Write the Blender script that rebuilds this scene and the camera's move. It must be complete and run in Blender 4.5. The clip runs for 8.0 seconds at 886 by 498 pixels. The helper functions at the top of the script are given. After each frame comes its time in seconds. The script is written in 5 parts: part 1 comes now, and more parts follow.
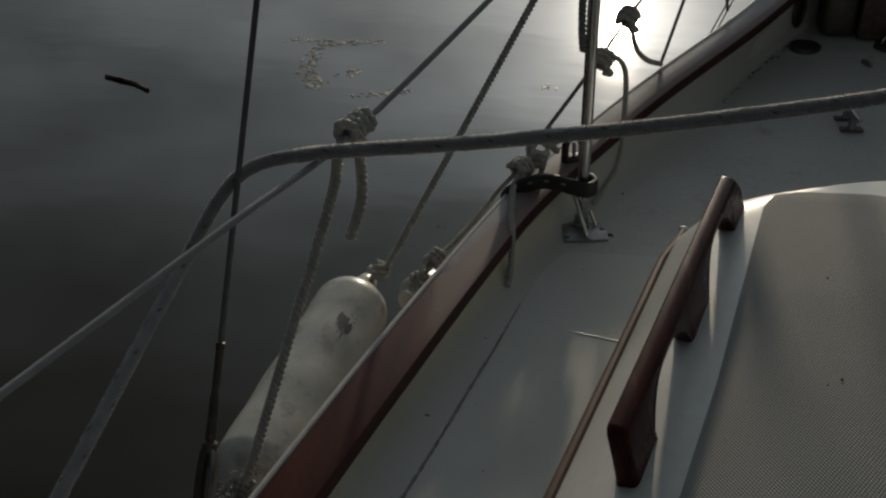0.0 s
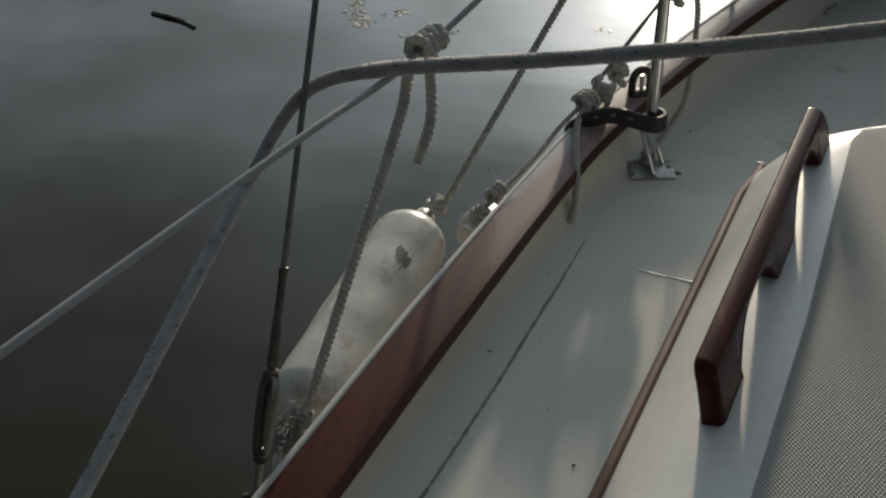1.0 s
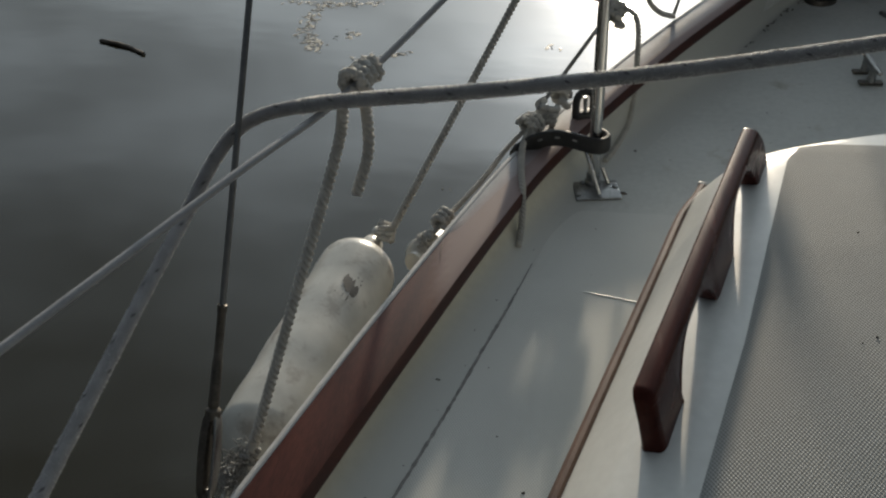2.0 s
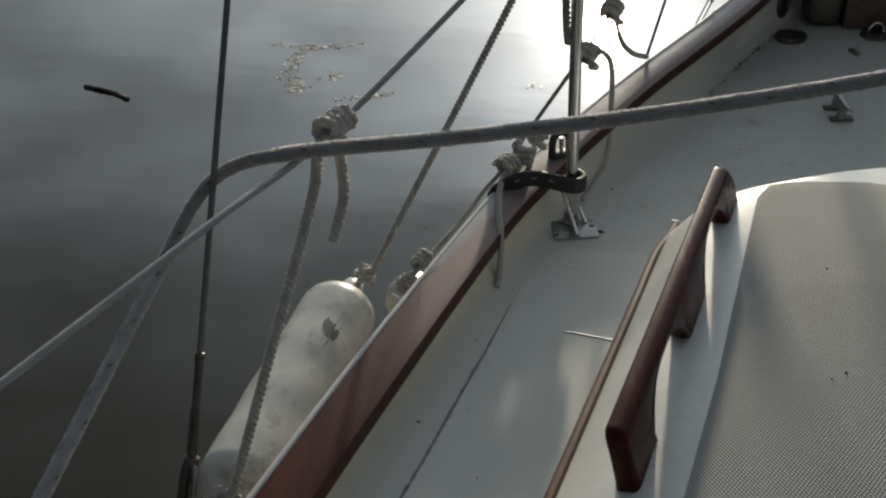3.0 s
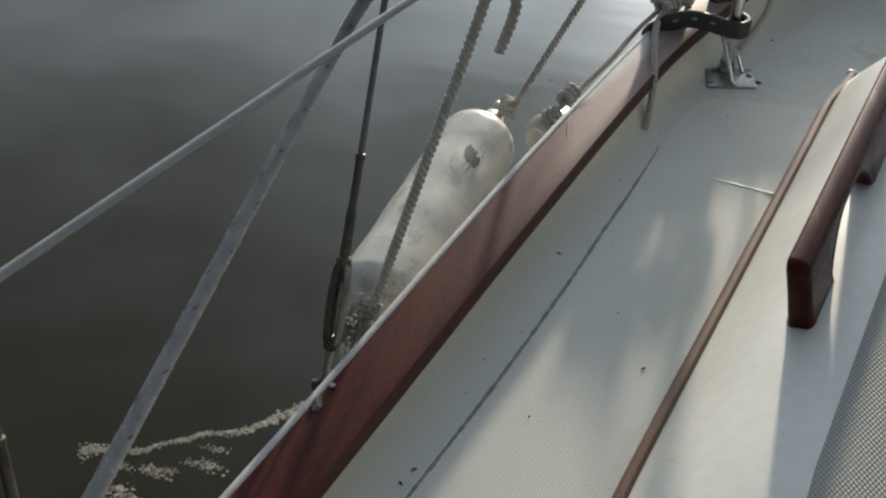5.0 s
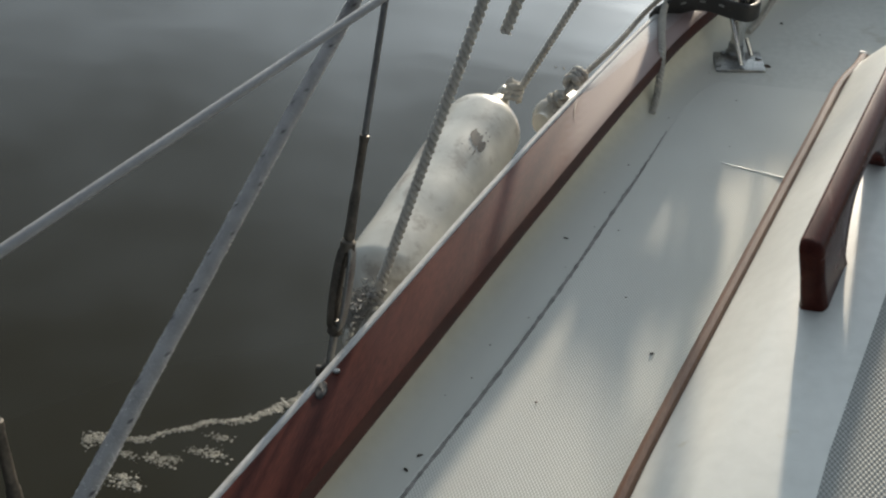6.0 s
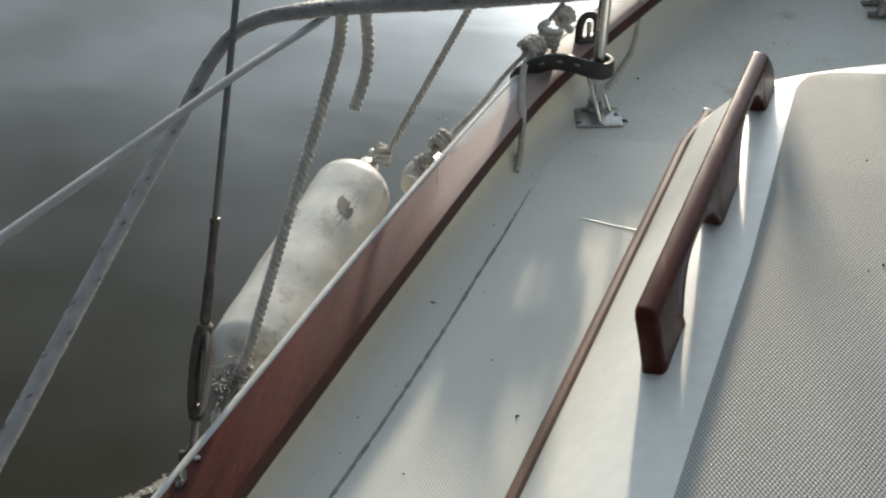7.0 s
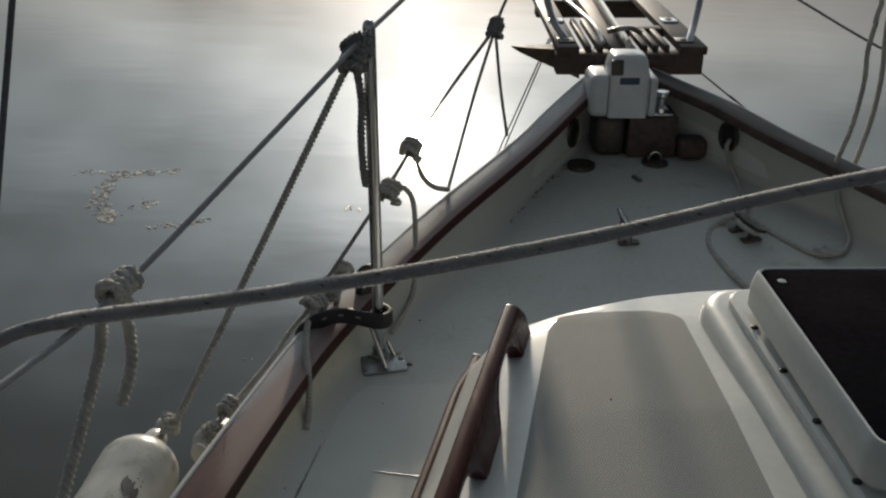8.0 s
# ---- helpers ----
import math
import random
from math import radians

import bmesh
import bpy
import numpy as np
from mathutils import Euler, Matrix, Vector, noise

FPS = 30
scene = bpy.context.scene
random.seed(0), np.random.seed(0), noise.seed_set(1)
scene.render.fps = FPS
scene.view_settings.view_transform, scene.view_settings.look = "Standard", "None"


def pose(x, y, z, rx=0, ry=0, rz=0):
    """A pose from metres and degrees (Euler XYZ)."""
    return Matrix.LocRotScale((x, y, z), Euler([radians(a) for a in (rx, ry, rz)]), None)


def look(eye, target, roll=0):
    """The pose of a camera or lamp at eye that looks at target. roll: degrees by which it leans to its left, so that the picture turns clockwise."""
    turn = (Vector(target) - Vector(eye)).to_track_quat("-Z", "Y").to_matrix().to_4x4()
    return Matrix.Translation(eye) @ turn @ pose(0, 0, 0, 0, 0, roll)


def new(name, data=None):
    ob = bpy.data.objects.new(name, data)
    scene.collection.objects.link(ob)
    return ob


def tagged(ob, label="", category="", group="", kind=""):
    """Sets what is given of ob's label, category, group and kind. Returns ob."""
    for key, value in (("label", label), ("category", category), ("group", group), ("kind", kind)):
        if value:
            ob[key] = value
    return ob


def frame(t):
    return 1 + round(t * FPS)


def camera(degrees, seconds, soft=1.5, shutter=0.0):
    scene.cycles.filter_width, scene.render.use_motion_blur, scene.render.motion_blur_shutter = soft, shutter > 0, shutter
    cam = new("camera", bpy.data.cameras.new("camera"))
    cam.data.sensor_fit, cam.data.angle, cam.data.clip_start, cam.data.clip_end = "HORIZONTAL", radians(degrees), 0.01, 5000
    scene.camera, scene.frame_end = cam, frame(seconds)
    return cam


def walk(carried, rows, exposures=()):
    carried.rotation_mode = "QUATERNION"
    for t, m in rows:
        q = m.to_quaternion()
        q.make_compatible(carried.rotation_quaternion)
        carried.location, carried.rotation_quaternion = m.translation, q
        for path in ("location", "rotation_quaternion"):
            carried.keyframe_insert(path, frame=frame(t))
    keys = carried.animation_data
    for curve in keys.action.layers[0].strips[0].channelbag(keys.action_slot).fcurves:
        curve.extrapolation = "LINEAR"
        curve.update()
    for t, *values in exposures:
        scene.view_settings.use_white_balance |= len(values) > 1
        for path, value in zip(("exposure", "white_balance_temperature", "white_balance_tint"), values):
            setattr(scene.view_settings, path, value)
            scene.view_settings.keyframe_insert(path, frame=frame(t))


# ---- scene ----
cam = camera(51.5, 8.0, soft=2.3)
PATH = [
    (0, (-0.694, -1.571, 1.104), (-1.054, 0.061, 0.004), -2.2),
    (0.5, (-0.724, -1.565, 1.077), (-1.109, 0.046, -0.044), -1.7),
    (1, (-0.748, -1.552, 1.044), (-1.176, 0.002, -0.14), -2.7),
    (1.5, (-0.735, -1.538, 1.049), (-1.126, 0.036, -0.121), -2.5),
    (2, (-0.72, -1.53, 1.056), (-1.075, 0.062, -0.102), -2.8),
    (3.5, (-0.696, -1.539, 1.077), (-1.032, 0.113, 0.0), -3.3),
    (4, (-0.719, -1.548, 1.062), (-1.112, 0.053, -0.07), -3.5),
    (4.5, (-0.768, -1.565, 1.02), (-1.277, -0.097, -0.239), -4.5),
    (5, (-0.792, -1.57, 1.0), (-1.286, -0.145, -0.313), -2.7),
    (5.2, (-0.798, -1.565, 0.988), (-1.268, -0.152, -0.347), -2.1),
    (6.3, (-0.791, -1.563, 0.98), (-1.299, -0.153, -0.345), -3.3),
    (6.5, (-0.778, -1.548, 0.989), (-1.263, -0.121, -0.325), -3.2),
    (6.7, (-0.76, -1.545, 1.009), (-1.2, -0.057, -0.254), -2.9),
    (6.8, (-0.749, -1.536, 1.019), (-1.163, -0.042, -0.244), -2.7),
    (6.9, (-0.741, -1.532, 1.019), (-1.11, -0.022, -0.241), -1.9),
    (7, (-0.734, -1.524, 1.018), (-1.055, -0.01, -0.249), -1.1),
    (7.2, (-0.7, -1.502, 1.041), (-0.9, 0.113, -0.12), 0.1),
    (7.3, (-0.669, -1.496, 1.061), (-0.797, 0.169, -0.038), 0.0),
    (7.4, (-0.654, -1.508, 1.081), (-0.72, 0.21, 0.06), -0.3),
    (7.5, (-0.657, -1.513, 1.098), (-0.667, 0.245, 0.144), 0.9),
    (7.7, (-0.657, -1.521, 1.124), (-0.623, 0.269, 0.231), 0.5),
    (8, (-0.645, -1.519, 1.131), (-0.625, 0.27, 0.237), 0.2),
]
EXPOSURES = [(t, stops, kelvin, 11) for t, stops, kelvin in ((0.0, -1.58, 6720), (0.6, -1.22, 6650), (1.2, -0.40, 6580), (2.0, -0.38, 6560), (3.5, -0.42, 6570), (4.5, -0.27, 6560), (5.0, 0.22, 6490), (6.5, 0.52, 6490), (7.0, 0.65, 6480), (7.45, 0.62, 6500), (8.0, -0.68, 6560))]
walk(cam, [(t, look(eye, target, roll)) for t, eye, target, roll in PATH], EXPOSURES)

# ---- light: low sun ahead of the bow behind thin cloud ----
SUN_EL, SUN_AZ = 9.3, -0.4
toward = Vector((-math.sin(radians(SUN_AZ)) * math.cos(radians(SUN_EL)), math.cos(radians(SUN_AZ)) * math.cos(radians(SUN_EL)), math.sin(radians(SUN_EL))))
world = bpy.data.worlds.new("hazy_sky")
scene.world = world
world.use_nodes = True
wn = world.node_tree


def sky_math(op, a, b=None):
    n = wn.nodes.new("ShaderNodeMath")
    n.operation = op
    for k, v in enumerate((a, b)):
        if isinstance(v, (int, float)):
            n.inputs[k].default_value = v
        elif v is not None:
            wn.links.new(v, n.inputs[k])
    return n.outputs[0]


sky = wn.nodes.new("ShaderNodeTexSky")
sky.sky_type = "NISHITA"
sky.sun_disc = False
sky.sun_elevation = radians(SUN_EL)
sky.sun_rotation = radians(-SUN_AZ)
sky.air_density, sky.dust_density, sky.ozone_density = 1.0, 1.0, 1.5
wn.nodes["Background"].inputs["Strength"].default_value = 0.052
haze = wn.nodes.new("ShaderNodeHueSaturation")  # thin cloud takes most of the colour out of the sky
haze.inputs["Saturation"].default_value = 0.5
wn.links.new(sky.outputs[0], haze.inputs["Color"])
# thin cloud scatters the sunlight forward: a bright aureole round the sun and a wide soft veil
at = wn.nodes.new("ShaderNodeTexCoord")
facing = wn.nodes.new("ShaderNodeVectorMath")
facing.operation = "DOT_PRODUCT"
facing.inputs[1].default_value = toward
wn.links.new(at.outputs["Generated"], facing.inputs[0])
off_sun = sky_math("SQRT", sky_math("MAXIMUM", sky_math("MULTIPLY", sky_math("SUBTRACT", 1.0, facing.outputs["Value"]), 2.0), 0.0))
aureole = sky_math("MULTIPLY", sky_math("EXPONENT", sky_math("MULTIPLY", off_sun, -1 / 0.038)), 560.0)
veil = sky_math("MULTIPLY", sky_math("EXPONENT", sky_math("MULTIPLY", off_sun, -1 / 0.37)), 70.0)
glow = wn.nodes.new("ShaderNodeVectorMath")
glow.operation = "SCALE"
glow.inputs[0].default_value = (0.845, 1.0, 1.085)
wn.links.new(veil, glow.inputs["Scale"])
ring_light = wn.nodes.new("ShaderNodeVectorMath")
ring_light.operation = "SCALE"
ring_light.inputs[0].default_value = (1.0, 0.95, 0.87)
wn.links.new(aureole, ring_light.inputs["Scale"])
lit_cloud = wn.nodes.new("ShaderNodeVectorMath")
lit_cloud.operation = "ADD"
wn.links.new(glow.outputs[0], lit_cloud.inputs[0])
wn.links.new(ring_light.outputs[0], lit_cloud.inputs[1])
cloud_map = wn.nodes.new("ShaderNodeMapping")
cloud_map.inputs["Scale"].default_value = (1.0, 1.0, 2.6)
cloud = wn.nodes.new("ShaderNodeTexNoise")
cloud.inputs["Scale"].default_value, cloud.inputs["Detail"].default_value = 5.0, 3.0
dense = wn.nodes.new("ShaderNodeMapRange")
dense.inputs["From Min"].default_value, dense.inputs["From Max"].default_value = 0.3, 0.7
dense.inputs["To Min"].default_value, dense.inputs["To Max"].default_value = 0.70, 1.32
both = wn.nodes.new("ShaderNodeVectorMath")
both.operation = "ADD"
thin = wn.nodes.new("ShaderNodeVectorMath")
thin.operation = "SCALE"
wn.links.new(at.outputs["Generated"], cloud_map.inputs[0])
wn.links.new(cloud_map.outputs[0], cloud.inputs["Vector"])
wn.links.new(cloud.outputs[0], dense.inputs[0])
wn.links.new(haze.outputs[0], both.inputs[0])
wn.links.new(lit_cloud.outputs[0], both.inputs[1])
wn.links.new(both.outputs[0], thin.inputs[0])
height = wn.nodes.new("ShaderNodeSeparateXYZ")  # the cloud is thicker and dimmer low down
wn.links.new(at.outputs["Generated"], height.inputs[0])
low = sky_math("MINIMUM", sky_math("MAXIMUM", sky_math("ADD", sky_math("MULTIPLY", height.outputs[2], 2.9), 0.34), 0.3), 1.0)
wn.links.new(sky_math("MULTIPLY", dense.outputs[0], low), thin.inputs["Scale"])
wn.links.new(thin.outputs[0], wn.nodes["Background"].inputs["Color"])
sun = new("sun", bpy.data.lights.new("sun", "SUN"))
sun.data.energy, sun.data.angle, sun.data.color = 5.0, radians(2.0), (1.0, 0.87, 0.68)
sun.matrix_world = look(toward * 30, (0, 0, 0))


# ---- materials ----
def node_mat(name):
    m = bpy.data.materials.new(name)
    m.use_nodes = True
    return m, m.node_tree, m.node_tree.nodes["Principled BSDF"]


def surface(name, dark, light, rough=0.5, metal=0.0, scale=8.0, fine=120.0, bump=0.1, bump_dist=0.001, stretch=(1, 1, 1), coat=0.0, rough_var=0.12, spots=None, spec=0.5):
    """Two-scale mottled colour, roughness and relief. spots: colour and amount of worn patches."""
    m, nt, bsdf = node_mat(name)
    co = nt.nodes.new("ShaderNodeTexCoord")
    mp = nt.nodes.new("ShaderNodeMapping")
    mp.inputs["Scale"].default_value = stretch
    nt.links.new(co.outputs["Object"], mp.inputs[0])
    big, small = nt.nodes.new("ShaderNodeTexNoise"), nt.nodes.new("ShaderNodeTexNoise")
    for n, sc, det in ((big, scale, 5.0), (small, fine, 4.0)):
        n.inputs["Scale"].default_value, n.inputs["Detail"].default_value = sc, det
        nt.links.new(mp.outputs[0], n.inputs["Vector"])
    mixf = nt.nodes.new("ShaderNodeMath")
    mixf.operation = "MULTIPLY_ADD"
    nt.links.new(small.outputs[0], mixf.inputs[0])
    mixf.inputs[1].default_value = 0.45
    half = nt.nodes.new("ShaderNodeMath")
    half.operation = "MULTIPLY"
    nt.links.new(big.outputs[0], half.inputs[0])
    half.inputs[1].default_value = 0.6
    nt.links.new(half.outputs[0], mixf.inputs[2])
    ramp = nt.nodes.new("ShaderNodeValToRGB")
    ramp.color_ramp.elements[0].position, ramp.color_ramp.elements[1].position = 0.36, 0.7
    ramp.color_ramp.elements[0].color, ramp.color_ramp.elements[1].color = (*dark, 1), (*light, 1)
    nt.links.new(mixf.outputs[0], ramp.inputs[0])
    colour = ramp.outputs[0]
    if spots:
        sn = nt.nodes.new("ShaderNodeTexNoise")
        sn.inputs["Scale"].default_value, sn.inputs["Detail"].default_value, sn.inputs["Roughness"].default_value = spots[2], 7.0, 0.65
        nt.links.new(co.outputs["Object"], sn.inputs["Vector"])
        sr = nt.nodes.new("ShaderNodeValToRGB")
        sr.color_ramp.elements[0].position, sr.color_ramp.elements[1].position = spots[1], spots[1] + 0.1
        nt.links.new(sn.outputs[0], sr.inputs[0])
        mx = nt.nodes.new("ShaderNodeMix")
        mx.data_type = "RGBA"
        nt.links.new(sr.outputs[0], mx.inputs[0])
        nt.links.new(colour, mx.inputs[6])
        mx.inputs[7].default_value = (*spots[0], 1)
        colour = mx.outputs[2]
    nt.links.new(colour, bsdf.inputs["Base Color"])
    rr = nt.nodes.new("ShaderNodeMapRange")
    rr.inputs["To Min"].default_value, rr.inputs["To Max"].default_value = max(0.02, rough - rough_var), min(1, rough + rough_var)
    nt.links.new(big.outputs[0], rr.inputs[0])
    nt.links.new(rr.outputs[0], bsdf.inputs["Roughness"])
    bsdf.inputs["Metallic"].default_value = metal
    bsdf.inputs["Coat Weight"].default_value = coat
    bsdf.inputs["Coat Roughness"].default_value = 0.15
    bsdf.inputs["Specular IOR Level"].default_value = spec
    if bump:
        bp = nt.nodes.new("ShaderNodeBump")
        bp.inputs["Strength"].default_value, bp.inputs["Distance"].default_value = bump, bump_dist
        nt.links.new(mixf.outputs[0], bp.inputs["Height"])
        nt.links.new(bp.outputs[0], bsdf.inputs["Normal"])
    return m


def nonskid(name, dark, light, pitch, depth, rough=0.7, stains=(0.30, 0.29, 0.25), spec=0.2):
    """Moulded diamond-pattern gelcoat."""
    m, nt, bsdf = node_mat(name)
    co = nt.nodes.new("ShaderNodeTexCoord")
    sep = nt.nodes.new("ShaderNodeSeparateXYZ")
    nt.links.new(co.outputs["Object"], sep.inputs[0])

    def math_node(op, a, b):
        n = nt.nodes.new("ShaderNodeMath")
        n.operation = op
        for k, v in enumerate((a, b)):
            if v is None:
                continue
            if isinstance(v, (int, float)):
                n.inputs[k].default_value = v
            else:
                nt.links.new(v, n.inputs[k])
        return n.outputs[0]

    k = 2 * math.pi / pitch
    u = math_node("ADD", math_node("MULTIPLY", sep.outputs[0], 0.9), math_node("MULTIPLY", sep.outputs[1], 0.62))
    v = math_node("SUBTRACT", math_node("MULTIPLY", sep.outputs[0], 0.9), math_node("MULTIPLY", sep.outputs[1], 0.62))
    su, sv = math_node("SINE", math_node("MULTIPLY", u, k), None), math_node("SINE", math_node("MULTIPLY", v, k), None)
    cell = math_node("MULTIPLY_ADD", math_node("ADD", su, sv), 0.25)
    cell.node.inputs[2].default_value = 0.5
    grime = nt.nodes.new("ShaderNodeTexNoise")
    grime.inputs["Scale"].default_value, grime.inputs["Detail"].default_value = 5.0, 7.0
    nt.links.new(co.outputs["Object"], grime.inputs["Vector"])
    ramp = nt.nodes.new("ShaderNodeValToRGB")
    ramp.color_ramp.elements[0].position, ramp.color_ramp.elements[1].position = 0.18, 0.62
    ramp.color_ramp.elements[0].color, ramp.color_ramp.elements[1].color = (*dark, 1), (*light, 1)
    nt.links.new(cell, ramp.inputs[0])
    gr = nt.nodes.new("ShaderNodeMapRange")
    gr.inputs["From Min"].default_value, gr.inputs["From Max"].default_value, gr.inputs["To Max"].default_value = 0.45, 0.85, 0.5
    nt.links.new(grime.outputs[0], gr.inputs[0])
    mx = nt.nodes.new("ShaderNodeMix")
    mx.data_type = "RGBA"
    nt.links.new(gr.outputs[0], mx.inputs[0])
    nt.links.new(ramp.outputs[0], mx.inputs[6])
    mx.inputs[7].default_value = (*stains, 1)
    nt.links.new(mx.outputs[2], bsdf.inputs["Base Color"])
    bsdf.inputs["Roughness"].default_value = rough
    bsdf.inputs["Specular IOR Level"].default_value = spec
    bp = nt.nodes.new("ShaderNodeBump")
    bp.inputs["Strength"].default_value, bp.inputs["Distance"].default_value = 0.6, depth
    nt.links.new(cell, bp.inputs["Height"])
    nt.links.new(bp.outputs[0], bsdf.inputs["Normal"])
    return m


def water_mat():
    m, nt, bsdf = node_mat("murky_water")
    bsdf.inputs["Base Color"].default_value = (0.0152, 0.0126, 0.0044, 1)
    bsdf.inputs["Roughness"].default_value = 0.05
    bsdf.inputs["IOR"].default_value = 1.34
    co = nt.nodes.new("ShaderNodeTexCoord")
    a, b = nt.nodes.new("ShaderNodeTexNoise"), nt.nodes.new("ShaderNodeTexNoise")
    a.inputs["Scale"].default_value, a.inputs["Detail"].default_value = 0.55, 3.0
    b.inputs["Scale"].default_value, b.inputs["Detail"].default_value = 5.0, 2.0
    mp = nt.nodes.new("ShaderNodeMapping")
    mp.inputs["Scale"].default_value = (1.0, 1.8, 1.0)
    nt.links.new(co.outputs["Object"], mp.inputs[0])
    nt.links.new(mp.outputs[0], a.inputs["Vector"])
    nt.links.new(mp.outputs[0], b.inputs["Vector"])
    add = nt.nodes.new("ShaderNodeMath")
    add.operation = "MULTIPLY_ADD"
    nt.links.new(b.outputs[0], add.inputs[0])
    add.inputs[1].default_value = 0.05
    nt.links.new(a.outputs[0], add.inputs[2])
    bp = nt.nodes.new("ShaderNodeBump")
    bp.inputs["Strength"].default_value, bp.inputs["Distance"].default_value = 0.25, 0.02
    nt.links.new(add.outputs[0], bp.inputs["Height"])
    nt.links.new(bp.outputs[0], bsdf.inputs["Normal"])
    return m


WATER = water_mat()
GELCOAT = surface("white_gelcoat", (0.575, 0.582, 0.55), (0.665, 0.672, 0.64), 0.36, scale=6, fine=60, bump=0.03, coat=0.1, spots=((0.55, 0.53, 0.45), 0.66, 14.0))
CREAM = surface("cream_gelcoat", (0.63, 0.595, 0.46), (0.75, 0.715, 0.57), 0.55, spec=0.2, scale=5, fine=50, bump=0.04, spots=((0.50, 0.46, 0.34), 0.63, 11.0))
DECK = surface("deck_gelcoat", (0.48, 0.49, 0.463), (0.58, 0.588, 0.556), 0.62, spec=0.12, scale=4, fine=70, bump=0.05, spots=((0.38, 0.365, 0.31), 0.60, 5.0))
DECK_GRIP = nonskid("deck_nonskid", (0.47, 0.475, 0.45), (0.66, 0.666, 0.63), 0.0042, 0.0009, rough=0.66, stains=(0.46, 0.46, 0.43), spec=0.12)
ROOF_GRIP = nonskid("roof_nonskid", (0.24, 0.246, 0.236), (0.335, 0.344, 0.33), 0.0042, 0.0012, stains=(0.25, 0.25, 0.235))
TEAK = surface("varnished_teak", (0.036, 0.0085, 0.006), (0.085, 0.021, 0.014), 0.26, spec=0.10, scale=9, fine=160, bump=0.10, stretch=(6, 0.7, 6), rough_var=0.06)
CAPWOOD = surface("worn_mahogany", (0.034, 0.0066, 0.0045), (0.098, 0.024, 0.0155), 0.46, scale=5, fine=90, bump=0.12, stretch=(7, 0.7, 7), spec=0.15, rough_var=0.14, spots=((0.085, 0.042, 0.034), 0.64, 5.0))
# darker for the shaded inner edge of the cap; joint and bedding share it
CAPSIDE = surface("dark_mahogany", (0.030, 0.008, 0.006), (0.072, 0.019, 0.012), 0.45, spec=0.3, scale=9, fine=120, bump=0.12, stretch=(5, 0.8, 5), coat=0.08)
TRIM = surface("faded_teak_trim", (0.085, 0.038, 0.022), (0.18, 0.098, 0.060), 0.45, scale=9, fine=150, bump=0.15, stretch=(5, 0.8, 5), coat=0.1, spots=((0.30, 0.22, 0.17), 0.64, 9.0))
OLDWOOD = surface("weathered_dark_wood", (0.035, 0.022, 0.018), (0.11, 0.075, 0.06), 0.6, scale=8, fine=140, bump=0.25, stretch=(5, 0.8, 5))
STEEL = surface("stainless_steel", (0.42, 0.42, 0.42), (0.62, 0.62, 0.61), 0.22, 1.0, scale=20, fine=200, bump=0.03)
DULLSTEEL = surface("dull_steel", (0.20, 0.20, 0.20), (0.38, 0.38, 0.37), 0.4, 1.0, scale=25, fine=220, bump=0.08)
PLATE = surface("weathered_steel", (0.17, 0.17, 0.17), (0.40, 0.40, 0.39), 0.38, 1.0, scale=30, fine=240, bump=0.12)
BRONZE = surface("tarnished_bronze", (0.05, 0.045, 0.04), (0.14, 0.125, 0.105), 0.5, 0.7, scale=25, fine=200, bump=0.15)
BLACK = surface("black_rubber", (0.010, 0.010, 0.010), (0.030, 0.029, 0.029), 0.55, scale=30, fine=250, bump=0.2)
ROPE = surface("white_laid_rope", (0.36, 0.35, 0.32), (0.58, 0.565, 0.52), 0.85, scale=40, fine=500, bump=0.5, spots=((0.40, 0.38, 0.33), 0.62, 30.0))
BRAID = surface("grey_white_braid", (0.21, 0.206, 0.208), (0.325, 0.32, 0.322), 0.85, scale=60, fine=700, bump=0.8, bump_dist=0.0015)
for key, value in (("Subsurface Weight", 0.9), ("Subsurface Scale", 0.014), ("Subsurface Radius", (1.0, 1.0, 0.95))):
    BRAID.node_tree.nodes["Principled BSDF"].inputs[key].default_value = value  # light soaks through the loose yarns
WIRECOAT = surface("white_coated_wire", (0.25, 0.25, 0.255), (0.34, 0.34, 0.345), 0.4, scale=20, fine=200, bump=0.05)
GREYROPE = surface("old_grey_rope", (0.16, 0.16, 0.155), (0.30, 0.30, 0.29), 0.85, scale=40, fine=500, bump=0.5)
WIRE = surface("stainless_wire", (0.12, 0.12, 0.12), (0.22, 0.22, 0.22), 0.45, 1.0, scale=60, fine=400, bump=0.2)
FENDER = surface("scuffed_white_vinyl", (0.46, 0.45, 0.405), (0.60, 0.59, 0.54), 0.32, scale=6, fine=40, bump=0.05, coat=0.12, spots=((0.37, 0.345, 0.305), 0.55, 16.0))
INK = surface("faded_print", (0.035, 0.034, 0.032), (0.10, 0.096, 0.088), 0.6, scale=60, fine=300, bump=0.05)
COVER = surface("white_painted_alloy", (0.62, 0.63, 0.64), (0.74, 0.75, 0.76), 0.35, scale=10, fine=100, bump=0.04)
BEAD = surface("scuffed_white_bead", (0.40, 0.40, 0.395), (0.53, 0.53, 0.52), 0.5, scale=18, fine=140, bump=0.1, spots=((0.36, 0.35, 0.33), 0.62, 22.0))
BLUE = surface("dark_blue_label", (0.03, 0.05, 0.11), (0.05, 0.08, 0.15), 0.4, scale=30, fine=200, bump=0.02)
GRIME = surface("grey_grime", (0.13, 0.125, 0.12), (0.29, 0.28, 0.27), 0.8, scale=60, fine=400, bump=0.3)
